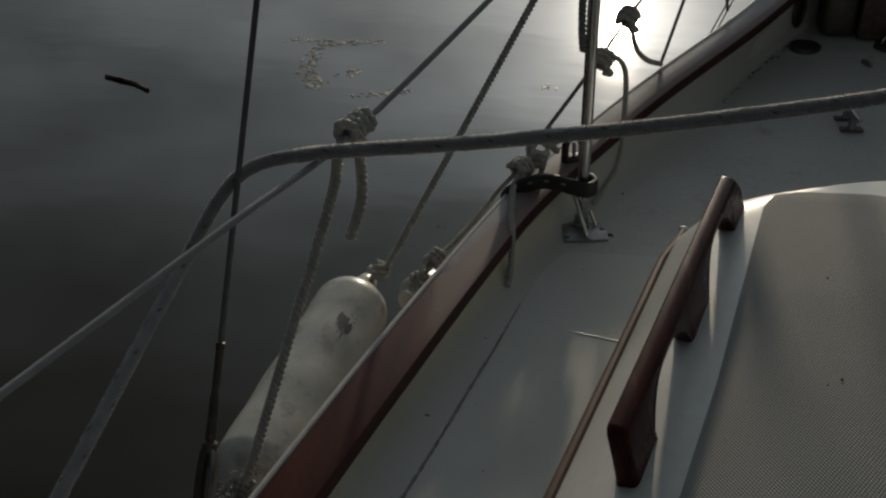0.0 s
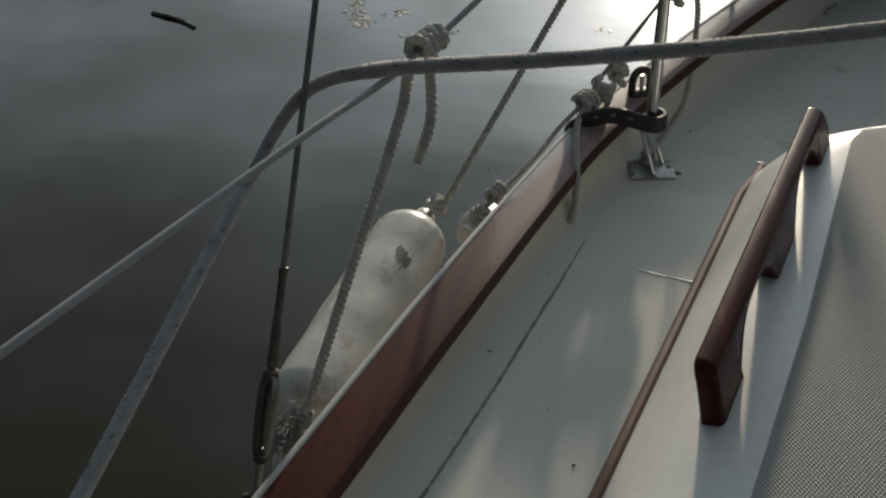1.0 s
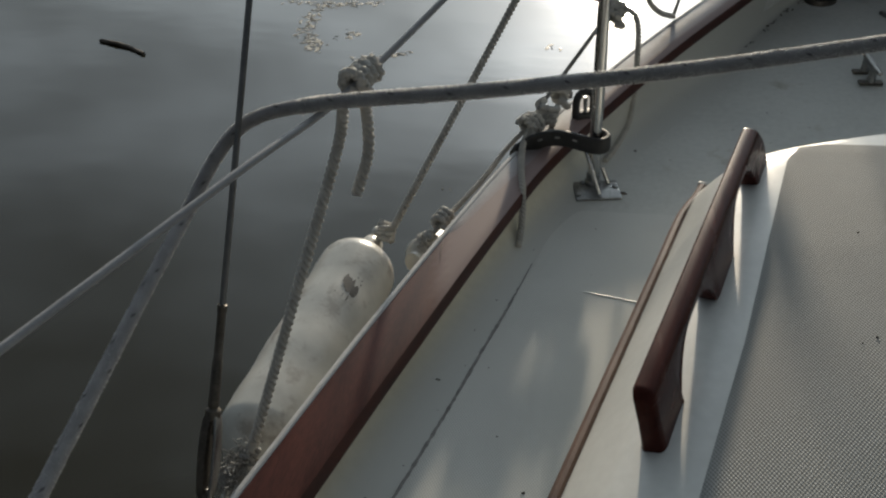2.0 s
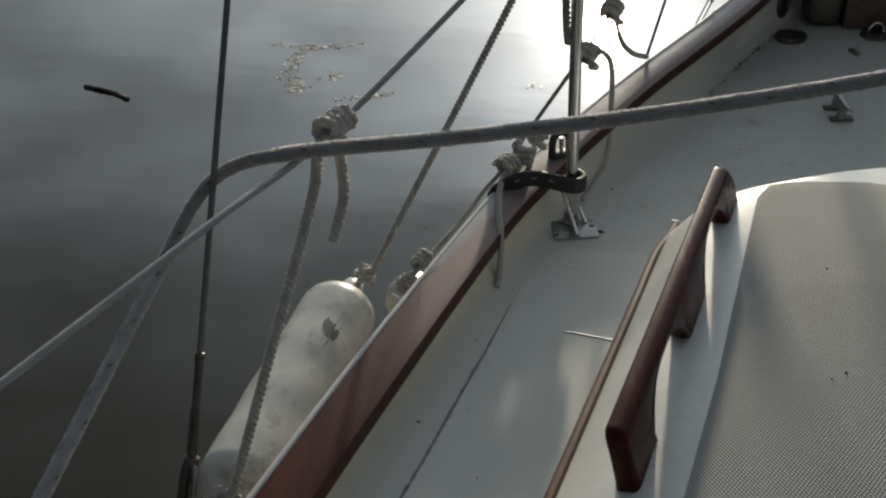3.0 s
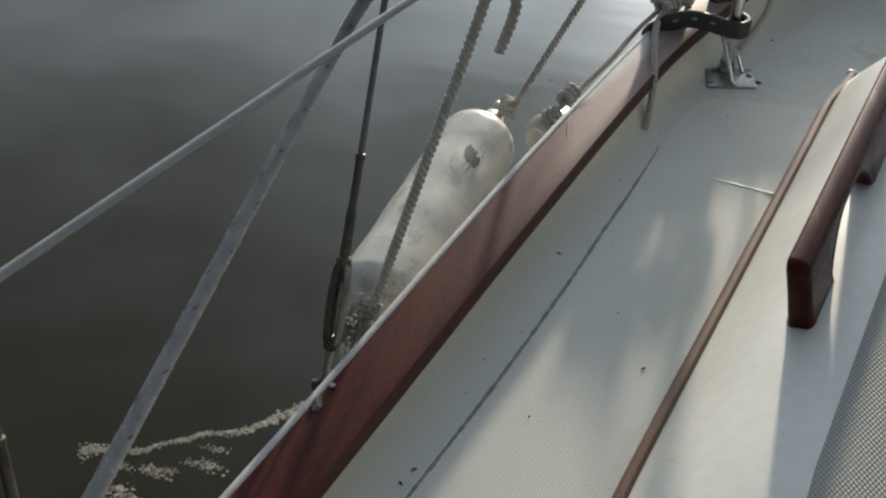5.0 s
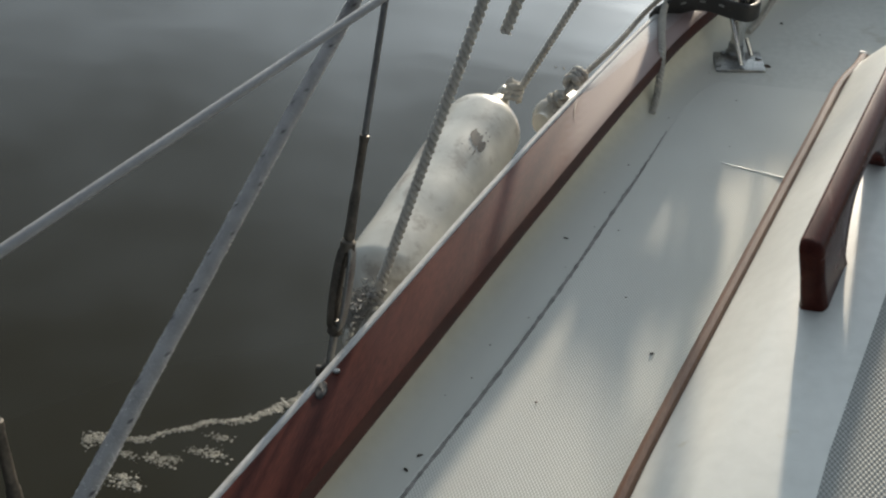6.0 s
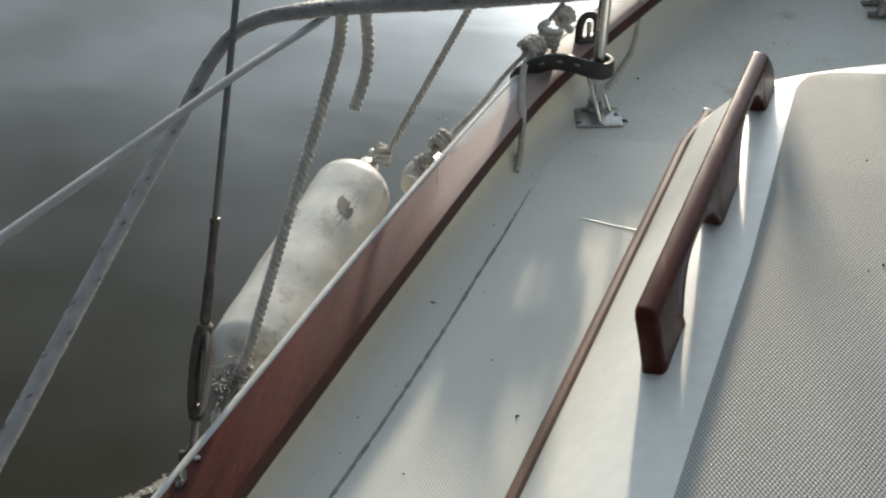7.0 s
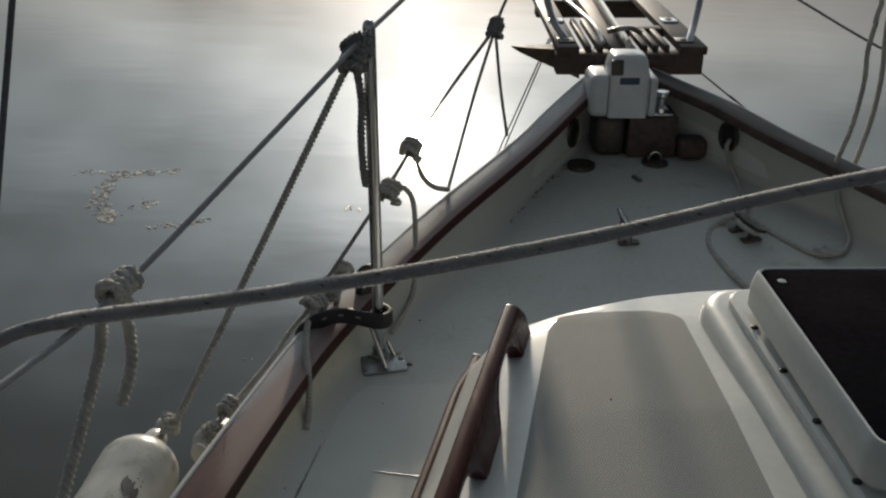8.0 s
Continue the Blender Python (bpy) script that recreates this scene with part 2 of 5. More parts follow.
FLECK = surface("dark_tracer", (0.06, 0.055, 0.06), (0.13, 0.12, 0.13), 0.85, scale=60, fine=300, bump=0.1)
DIRT = surface("dry_dirt", (0.04, 0.035, 0.03), (0.12, 0.10, 0.08), 0.9, scale=60, fine=300, bump=0.3)
FOAM = surface("floating_scum", (0.14, 0.135, 0.112), (0.46, 0.445, 0.38), 0.6, scale=20, fine=120, bump=0.3)
FROTH = surface("brown_froth", (0.07, 0.064, 0.048), (0.32, 0.297, 0.24), 0.3, scale=45, fine=260, bump=0.5)
GREYWOOD = surface("greyed_shaded_wood", (0.055, 0.049, 0.046), (0.11, 0.10, 0.095), 0.55, spec=0.2, scale=14, fine=150, bump=0.1)
GREYBAND = surface("worn_grey_paint", (0.21, 0.208, 0.21), (0.35, 0.347, 0.35), 0.36, spec=0.45, scale=14, fine=150, bump=0.1)
ACRYLIC = surface("smoked_acrylic", (0.010, 0.009, 0.011), (0.020, 0.018, 0.020), 0.3, scale=8, fine=80, bump=0.01)
ACRYLIC.node_tree.nodes["Principled BSDF"].inputs["Specular IOR Level"].default_value = 0.0
HULL = surface("white_hull_gelcoat", (0.60, 0.60, 0.56), (0.72, 0.72, 0.68), 0.3, scale=3, fine=40, bump=0.03)


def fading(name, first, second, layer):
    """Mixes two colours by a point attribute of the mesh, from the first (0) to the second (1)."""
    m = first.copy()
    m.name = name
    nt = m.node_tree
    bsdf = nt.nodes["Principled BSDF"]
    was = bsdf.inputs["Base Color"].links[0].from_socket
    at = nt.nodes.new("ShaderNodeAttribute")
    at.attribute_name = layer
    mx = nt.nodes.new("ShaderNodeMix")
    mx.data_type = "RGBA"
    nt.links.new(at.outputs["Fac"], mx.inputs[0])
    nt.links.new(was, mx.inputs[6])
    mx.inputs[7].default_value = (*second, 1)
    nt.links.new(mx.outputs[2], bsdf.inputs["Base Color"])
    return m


# forward colour mixes real fading with sky sheen, in both materials below
CAPTOP = fading("mahogany_fade_and_sheen", CAPWOOD, (0.270, 0.200, 0.190), "faded")
WORN_EDGE = fading("worn_grey_to_wood", GREYBAND, (0.270, 0.200, 0.190), "towards_wood")
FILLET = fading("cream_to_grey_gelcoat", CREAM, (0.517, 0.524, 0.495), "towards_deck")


# ---- mesh helpers ----
def obj_from(name, bm, material, smooth=True):
    me = bpy.data.meshes.new(name)
    bmesh.ops.recalc_face_normals(bm, faces=bm.faces)
    bm.to_mesh(me)
    bm.free()
    for mt in material if isinstance(material, (list, tuple)) else (material,):
        me.materials.append(mt)
    if smooth:
        for p in me.polygons:
            p.use_smooth = True
        me.set_sharp_from_angle(angle=radians(38))
    return new(name, me)


def part(name, bm, material, parent, label="", smooth=True):
    ob = obj_from(name, bm, material, smooth)
    ob.parent = parent
    ob.matrix_parent_inverse = parent.matrix_world.inverted()
    if label:
        ob["label"] = label
    return ob


def base(name, at, label, category, group="", kind=""):
    e = new(name)
    e.empty_display_size = 0.05
    e.matrix_world = Matrix.Translation(at)
    bpy.context.view_layer.update()
    return tagged(e, label, category, group, kind)


def thing(name, bm, material, label, category, group="", kind="", smooth=True):
    return tagged(obj_from(name, bm, material, smooth), label, category, group, kind)


def grid_faces(bm, rows, closed=False):
    vs = [[bm.verts.new(p) for p in r] for r in rows]
    for a, b in zip(vs, vs[1:]):
        n = len(a)
        for k in range(n if closed else n - 1):
            q = (a[k], a[(k + 1) % n], b[(k + 1) % n], b[k])
            if len({id(w) for w in q}) == 4:
                bm.faces.new(q)
    return vs


def box(bm, centre, size, bevel=0.0, m=None, segs=2):
    r = bmesh.ops.create_cube(bm, size=1.0)
    vs = r["verts"]
    bmesh.ops.scale(bm, vec=size, verts=vs)
    if bevel:
        es = list({e for w in vs for e in w.link_edges})
        made = bmesh.ops.bevel(bm, geom=es, offset=bevel, segments=segs, profile=0.5, affect="EDGES")
        vs = list({w for fc in made["faces"] for w in fc.verts} | {w for w in vs if w.is_valid})
    bmesh.ops.transform(bm, matrix=Matrix.Translation(centre) @ (m or Matrix()), verts=vs)
    return vs


def smooth_path(points, step):
    """Catmull-Rom through the points, sampled about every step metres."""
    p = [Vector(q) for q in points]
    if len(p) == 2:
        n = max(1, int((p[1] - p[0]).length / step))
        return [p[0].lerp(p[1], k / n) for k in range(n + 1)]
    p = [2 * p[0] - p[1], *p, 2 * p[-1] - p[-2]]
    out = []
    for a, b, c, d in zip(p, p[1:], p[2:], p[3:]):
        n = max(1, int((c - b).length / step))
        for k in range(n):
            t = k / n
            out.append(0.5 * (2 * b + (c - a) * t + (2 * a - 5 * b + 4 * c - d) * t * t + (3 * b - a - 3 * c + d) * t ** 3))
    out.append(p[-2])
    return out


def tube(bm, path, r, sides=10, lobes=0, lay=0.0, depth=0.0, caps=True, flat=1.0, radii=None):
    """A tube along a path; lobes twist round it once every lay metres, which gives a laid rope."""
    up = Vector((0.13, 0.21, 0.97)).normalized()
    rows, along, prev = [], 0.0, None
    for k, p in enumerate(path):
        d = (path[min(k + 1, len(path) - 1)] - path[max(k - 1, 0)]).normalized()
        if prev is None:
            side = d.cross(up)
            if side.length < 0.1:
                side = d.cross(Vector((1, 0, 0)))
            side.normalize()
        else:
            side = (side - d * side.dot(d)).normalized()
        if k:
            along += (p - path[k - 1]).length
        over = side.cross(d)
        rr = radii[k] if radii else r
        ring = []
        for j in range(sides):
            a = 2 * math.pi * j / sides
            q = rr
            if lobes:
                q *= 1 - depth + depth * 1.6 * abs(math.cos(0.5 * lobes * (a - 2 * math.pi * along / lay)))
            ring.append(p + side * (q * math.cos(a)) + over * (q * flat * math.sin(a)))
        rows.append(ring)
        prev = p
    vs = grid_faces(bm, rows, closed=True)
    if caps:
        bm.faces.new(vs[0])
        bm.faces.new(vs[-1][::-1])


def laid(bm, points, r, step=None):
    tube(bm, smooth_path(points, step or r * 0.40), r, sides=18, lobes=3, lay=r * 4.4, depth=0.48)


def coil(centre, axis, radius, turns, pitch, wobble=0.0, start=0.0, seed=0):
    """Points of a helix round an axis, for wrapped rope."""
    rng = random.Random(seed)
    ax = Vector(axis).normalized()
    s = ax.cross(Vector((0, 0, 1)))
    s = s.normalized() if s.length > 0.1 else Vector((1, 0, 0))
    o = ax.cross(s)
    n = int(turns * 10)
    pts = []
    for k in range(n + 1):
        a = start + 2 * math.pi * k / 10
        w = radius * (1 + wobble * rng.uniform(-1, 1))
        pts.append(Vector(centre) + ax * (pitch * (k / 10 - turns / 2) + wobble * radius * rng.uniform(-1, 1)) + s * w * math.cos(a) + o * w * math.sin(a))
    return pts


def lathe(bm, profile, centre, axis=(0, 0, 1), sides=24):
    """profile: (radius, height) pairs."""
    q = Vector((0, 0, 1)).rotation_difference(Vector(axis).normalized()).to_matrix()
    rows = [[Vector(centre) + q @ Vector((r * math.cos(2 * math.pi * k / sides), r * math.sin(2 * math.pi * k / sides), h)) for k in range(sides)] for r, h in profile]
    vs = grid_faces(bm, rows, closed=True)
    if profile[0][0] > 1e-5:
        bm.faces.new(vs[0][::-1])
    if profile[-1][0] > 1e-5:
        bm.faces.new(vs[-1])


def jitter(bm, amount, seed=0):
    rng = random.Random(seed)
    for w in bm.verts:
        w.co += Vector((rng.uniform(-1, 1), rng.uniform(-1, 1), rng.uniform(-1, 1))) * amount


# ---- the hull's plan: half breadth of the rail's outer edge, and its height ----
YS = np.linspace(-2.6, 1.74, 218)


def eased(ys, vs):
    raw = np.interp(YS, ys, vs)
    k = np.exp(-0.5 * (np.arange(-12, 13) / 4.0) ** 2)
    k /= k.sum()
    pad = np.concatenate([raw[0] + (raw[1] - raw[0]) * np.arange(-12, 0), raw, raw[-1] + (raw[-1] - raw[-2]) * np.arange(1, 13)])
    return np.convolve(pad, k, "valid")


HALF = eased([-2.6, -1.6, -1.05, -0.80, -0.45, -0.16, 0.14, 0.40, 0.70, 0.90, 1.09, 1.28, 1.43, 1.66, 1.74], [1.52, 1.39, 1.258, 1.196, 1.112, 1.034, 0.945, 0.83, 0.662, 0.517, 0.378, 0.262, 0.166, 0.012, 0.0])
RAILZ = eased([-2.6, -1.0, 0.0, 0.4, 0.7, 1.0, 1.2, 1.5, 1.74], [0.072, 0.072, 0.082, 0.10, 0.135, 0.19, 0.235, 0.285, 0.31])
SHEER = eased([-2.6, 0.5, 1.0, 1.3, 1.74], [0.0, 0.0, 0.022, 0.052, 0.08])
CAP_W, CAP_T = 0.080, 0.031


def half_at(y):
    return float(np.interp(y, YS, HALF))


def rail_z(y):
    return float(np.interp(y, YS, RAILZ))


def deck_z(x, y):
    return float(np.interp(y, YS, SHEER)) + 0.012 * (1 - min(1.0, abs(x) / max(0.3, half_at(y))) ** 2) - 0.006


def cap_w(y):
    """The cap is a little wider aft."""
    return CAP_W + 0.008 * min(1.0, max(0.0, (0.1 - y) / 0.5))


def wall_in(y):
    """How far the bulwark's inner face lies inside the rail's outer edge: the cap overhangs it more at the bow."""
    u = min(1.0, max(0.0, (y - 0.75) / 0.4))
    return CAP_W - 0.052 * u * u * (3 - 2 * u)


def inward(k):
    """Unit normal of the port rail in plan, towards the deck, at station k."""
    a, b = max(0, k - 1), min(len(YS) - 1, k + 1)
    t = Vector((-(HALF[b] - HALF[a]), YS[b] - YS[a], 0)).normalized()
    return Vector((t.y, -t.x, 0))


def rail_point(k, off, z):
    n = inward(k)
    return Vector((min(-HALF[k] + n.x * off, -0.0), YS[k] + n.y * off, z))


def stb_shift(y):
    """The starboard rail stands a little farther out than the port one."""
    return float(np.interp(y, [0.9, 1.1, 1.26, 1.44, 1.74], [0.065, 0.047, 0.043, 0.012, 0.0]))


def mirror(p, side):
    if side < 0:
        return Vector((-p.x + stb_shift(p.y), p.y, p.z))
    return Vector((p.x * side, p.y, p.z))


# water to the horizon
bm = bmesh.new()
bmesh.ops.create_grid(bm, x_segments=8, y_segments=8, size=2500)
# the boat trims bow-up and heels a little, so the water slopes in the deck's frame
WATER_AT, SLOPE_X, SLOPE_Y = -0.75, -0.0321, -0.0890
for w in bm.verts:
    w.co.z = WATER_AT + SLOPE_X * w.co.x + SLOPE_Y * w.co.y
water = thing("water", bm, WATER, "still murky grey-brown water with faint ripples", "water", kind="structure", smooth=False)


def afloat(x, y, lift=0.0):
    return Vector((x, y, WATER_AT + SLOPE_X * x + SLOPE_Y * y + lift))


# deck
bm = bmesh.new()
rows = []
for k in range(0, len(YS) - 6, 2):
    w = HALF[k] - 0.055
    if w < 0.03:
        break
    rows.append([Vector((w * u + stb_shift(YS[k]) * max(0.0, u), YS[k], deck_z(w * u, YS[k]))) for u in np.linspace(-1, 1, 33)])
vs = grid_faces(bm, rows)
deck = thing("deck", bm, DECK, "pale grey-white glassfibre side deck and foredeck", "deck", kind="structure")

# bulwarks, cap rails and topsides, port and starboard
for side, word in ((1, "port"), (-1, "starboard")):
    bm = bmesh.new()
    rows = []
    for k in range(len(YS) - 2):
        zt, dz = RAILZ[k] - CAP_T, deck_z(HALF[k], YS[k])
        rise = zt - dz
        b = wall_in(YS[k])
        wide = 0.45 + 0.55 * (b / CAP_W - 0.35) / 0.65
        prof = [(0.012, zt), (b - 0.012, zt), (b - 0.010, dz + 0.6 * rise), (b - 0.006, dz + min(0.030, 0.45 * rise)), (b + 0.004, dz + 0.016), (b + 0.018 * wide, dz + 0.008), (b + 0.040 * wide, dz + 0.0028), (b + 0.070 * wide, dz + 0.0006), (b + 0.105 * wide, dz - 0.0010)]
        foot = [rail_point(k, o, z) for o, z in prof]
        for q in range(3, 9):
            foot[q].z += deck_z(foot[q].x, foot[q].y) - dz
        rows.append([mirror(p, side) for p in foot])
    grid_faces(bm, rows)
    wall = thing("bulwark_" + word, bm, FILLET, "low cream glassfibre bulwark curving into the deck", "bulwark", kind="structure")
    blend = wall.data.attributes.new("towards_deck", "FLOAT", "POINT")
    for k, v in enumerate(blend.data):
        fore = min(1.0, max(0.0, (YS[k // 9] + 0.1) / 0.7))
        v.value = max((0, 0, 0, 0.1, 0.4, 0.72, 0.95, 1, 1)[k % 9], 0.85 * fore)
    bm = bmesh.new()
    rows = []
    for k in range(len(YS) - 1):
        z, c = RAILZ[k], cap_w(YS[k])
        prof = [(0.004, z - CAP_T), (0.0, z - CAP_T + 0.004), (0.0, z - 0.006), (0.002, z - 0.002), (0.007, z + 0.0005), (0.011, z), (0.022, z + 0.0007), (0.034, z + 0.001), (0.046, z + 0.001), (0.056, z + 0.0007), (c - 0.014, z), (c - 0.004, z - 0.003), (c, z - 0.010), (c + 0.002, z - CAP_T + 0.006), (c - 0.002, z - CAP_T)]
        rows.append([mirror(rail_point(k, o, h), side) for o, h in prof])
    vs = grid_faces(bm, rows, closed=True)
    bm.faces.ensure_lookup_table()
    # starboard takes a darker wood, so its shade sits in the colour
    cap = thing("cap_rail_" + word, bm, [CAPTOP, CAPSIDE] if side > 0 else [OLDWOOD, OLDWOOD], "worn reddish mahogany cap rail along the bulwark" if side > 0 else "weathered wooden cap rail, coloured darker for its shaded side", "cap rail", kind="structure")
    # the inner edge gets the darker wood, its shade put into the colour
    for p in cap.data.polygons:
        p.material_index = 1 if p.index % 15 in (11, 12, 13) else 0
    # the mask pales the top forward of the joint, painted sheen included
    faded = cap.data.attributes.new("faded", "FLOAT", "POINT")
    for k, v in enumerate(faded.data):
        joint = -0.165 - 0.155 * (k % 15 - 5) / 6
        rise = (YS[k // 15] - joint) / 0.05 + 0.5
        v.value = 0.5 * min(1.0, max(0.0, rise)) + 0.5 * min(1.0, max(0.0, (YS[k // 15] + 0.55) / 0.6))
    bm = bmesh.new()
    rows = []
    for k in range(len(YS) - 1):
        z, tuck = RAILZ[k], 0.10 * max(0.0, (YS[k] + 0.5) / 2.2)
        rows.append([mirror(rail_point(k, o + tuck * f, h), side) for o, h, f in ((0.006, z - CAP_T + 0.002, 0), (0.012, z - 0.12, 0.1), (0.02, -0.3, 0.5), (0.05, -0.6, 0.9), (0.09, -0.95, 1.3))])
    grid_faces(bm, rows)
    thing("hull_" + word, bm, HULL, "white glassfibre yacht topside above the water", "hull", kind="structure")

bm = bmesh.new()
n = -HALF[0]
outline = [(n + 0.01, RAILZ[0] - CAP_T), (n + 0.02, -0.3), (n + 0.05, -0.6), (n + 0.09, -0.95)]
ring = [(x, z) for x, z in outline] + [(-x, z) for x, z in reversed(outline)]
a, b = [bm.verts.new((x, -2.6, z)) for x, z in ring], [bm.verts.new((x, -2.63, z)) for x, z in ring]
bm.faces.new(a)
bm.faces.new(b[::-1])
for k in range(8):
    bm.faces.new((a[k], a[(k + 1) % 8], b[(k + 1) % 8], b[k]))
thing("transom", bm, HULL, "white glassfibre transom closing the hull", "hull", kind="structure")

# worn pale edge of the cap rails, wider towards the bow
for side, word in ((1, "port"), (-1, "starboard")):
    bm = bmesh.new()
    rows = []
    for k in range(len(YS) - 4):
        y = YS[k]
        if y > -0.17:
            wid = 0.0015 + 0.034 * min(1.0, (y + 0.17) / 0.30) + 0.008 * min(1.0, max(0.0, y / 0.8))
            lift = min(1.0, (y + 0.17) / 0.06)
            rows.append([mirror(rail_point(k, o, RAILZ[k] + h), side) for o, h in ((0.004, -0.003), (0.007, -0.002 + 0.0040 * lift), (0.006 + wid * 0.5, -0.002 + 0.0042 * lift), (0.005 + wid, -0.002 + 0.0034 * lift), (0.024 + wid * 0.95, -0.0003))])
    grid_faces(bm, rows)
    # starboard strip is a darker copy of the port one, shade in its colour
    strip = thing("chafe_strip_" + word, bm, WORN_EDGE if side > 0 else GREYWOOD, "worn pale grey strip along the cap rail" if side > 0 else "greyed strip along the cap rail, coloured darker for shade", "trim", kind="structure")

    blend = strip.data.attributes.new("towards_wood", "FLOAT", "POINT")
    for k, v in enumerate(blend.data):
        v.value = (0, 0, 0.3, 0.7, 1)[k % 5]

# white rubbing bead along the outer edge of each cap rail
for side, word in ((1, "port"), (-1, "starboard")):
    bm = bmesh.new()
    tube(bm, [mirror(rail_point(k, 0.002, RAILZ[k] - 0.004), side) for k in range(len(YS) - 3)], 0.0072, sides=10)
    thing("rubbing_bead_" + word, bm, BEAD, "white rounded rubbing bead along the cap rail", "trim", kind="structure")

# dark slot in the port cap rail where the chainplate comes through
bm = bmesh.new()
lathe(bm, [(0.010, 0.0), (0.009, 0.0022), (0.004, 0.0028), (0.0004, 0.0028)], (0, 0, 0), sides=14)
bmesh.ops.scale(bm, vec=(0.75, 1.5, 1), verts=bm.verts)
jitter(bm, 0.0008, 6)
slot = thing("chainplate_slot", bm, BLACK, "dark stained chainplate slot in the cap rail", "slot", kind="structure")
slot.matrix_world = Matrix.Translation((-1.206, -0.900, rail_z(-0.90) + 0.0005)) @ Matrix.Rotation(0.24, 4, "Z")

# dark wedge of a scarf joint at the outer edge of the cap rail
bm = bmesh.new()
rows = []
for u in np.linspace(0, 0.42, 8):
    off, y = 0.010 + 0.066 * u, -0.165 - 0.155 * u
    k = int(np.argmin(abs(YS - y)))
    c = Vector((-half_at(y) + inward(k).x * off, y, rail_z(y)))
    w = 0.014 - 0.030 * u
    rows.append([c + Vector((0, -w, 0.0008)), c + Vector((0, -w, 0.0024)), c + Vector((0, w, 0.0024)), c + Vector((0, w, 0.0008))])
grid_faces(bm, rows)
thing("scarf_joint", bm, CAPSIDE, "dark wedge of a scarf joint in the cap rail", "trim", kind="structure")

# moulded panels with a grip pattern
def sheet_panel(name, left, right, y0, y1, zf, material, label, corner=0.03, lift=0.002, lip=0.006):
    """A thin raised panel between two edges given as functions of y, with rounded front corners."""
    bm = bmesh.new()
    n = int((y1 - y0) / 0.012)
    rows = []
    for k in range(n + 1):
        y = y0 + (y1 - y0) * k / n
        cut = 0.0
        for d in (y1 - y, y - y0):
            if d < corner:
                cut = max(cut, corner - math.sqrt(max(0.0, corner ** 2 - (corner - d) ** 2)))
        a, b = left(y) + cut, right(y) - cut
        xs = [a + (b - a) * q / 16 for q in range(17)]
        rows.append([Vector((a - lip, y, zf(a - lip, y) - 0.0004)), *[Vector((x, y, zf(x, y) + lift)) for x in xs], Vector((b + lip, y, zf(b + lip, y) - 0.0004))])
    grid_faces(bm, rows)
    return thing(name, bm, material, label, "deck panel", kind="structure")


# ---- coachroof ----
def roof_left(y):
    return -float(np.interp(y, [-2.6, -0.99, -0.124, -0.10], [1.04, 0.726, 0.512, 0.50]))


edge = [(roof_left(y), y) for y in np.linspace(-2.4, -0.135, 30)]
edge += [(-0.497, -0.105), (-0.468, -0.080), (-0.41, -0.047), (-0.355, -0.022), (-0.30, 0.0), (-0.24, 0.018), (-0.185, 0.030), (-0.12, 0.042), (-0.06, 0.049), (-0.02, 0.051)]
edge = [(p.x, p.y) for p in smooth_path([(x, y, 0) for x, y in edge], 0.02)]


def roof_z(x, y):
    w = max(0.05, abs(roof_left(min(y, -0.12))))
    fore = min(1.0, max(0.0, (0.06 - y) / 0.45))
    return 0.258 + 0.008 * min(1.0, fore * 3) + 0.034 * max(0.0, 1 - (x / w) ** 2) * fore ** 0.7


bm = bmesh.new()
rings = []
outline = [Vector((x, y, 0)) for x, y in edge] + [Vector((-x, y, 0)) for x, y in reversed(edge)]
profile = [(0.100, -0.03), (0.088, 0.10), (0.081, 0.160), (0.072, 0.178), (0.040, 0.220), (0.016, 0.245), (0.004, 0.254), (-0.010, 0.2585)]
for off, z in profile:
    ring = []
    for k, p in enumerate(outline):
        d = (outline[min(k + 1, len(outline) - 1)] - outline[max(0, k - 1)]).normalized()
        n = Vector((-d.y, d.x, 0))
        ring.append(Vector((p.x, p.y, z)) + n * off)
    rings.append(ring)
vs = grid_faces(bm, rings)
last = rings[-1]
half_n = len(edge)
rows = []
for k in range(half_n):
    a, b = last[k], last[len(outline) - 1 - k]
    rows.append([Vector((a.x + (b.x - a.x) * q / 28, a.y, a.z if q in (0, 28) else roof_z(a.x + (b.x - a.x) * q / 28, a.y))) for q in range(29)])
grid_faces(bm, rows)
bmesh.ops.remove_doubles(bm, verts=bm.verts, dist=0.0004)
coach = thing("coachroof", bm, GELCOAT, "white glossy glassfibre coachroof with rounded edges", "coachroof", kind="structure")


def trim_x(y):
    return roof_left(y) - 0.080


bm = bmesh.new()
path = smooth_path([(trim_x(y), y, 0.176) for y in np.linspace(-2.3, -0.17, 16)] + [(-0.580, -0.115, 0.176), (-0.566, -0.072, 0.176)], 0.02)
tube(bm, path, 0.0082, sides=10, flat=1.1)
thing("coachroof_trim", bm, TRIM, "faded teak half-round trim along the coachroof side", "trim", kind="structure")

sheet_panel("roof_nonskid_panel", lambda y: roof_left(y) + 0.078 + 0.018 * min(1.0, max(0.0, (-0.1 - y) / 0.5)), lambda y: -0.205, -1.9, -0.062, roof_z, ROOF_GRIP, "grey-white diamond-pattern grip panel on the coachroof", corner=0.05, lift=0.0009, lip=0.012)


def panel_edge(y):
    """Outboard edge of the raised grip panel on the side deck."""
    return -float(np.interp(y, [-2.3, -1.95, -1.28, -0.95, -0.80, -0.70, -0.60, -0.50, -0.37, -0.24, -0.10, 0.12], [1.42, 1.33, 1.155, 1.066, 1.023, 0.996, 0.971, 0.947, 0.919, 0.889, 0.861, 0.815]))


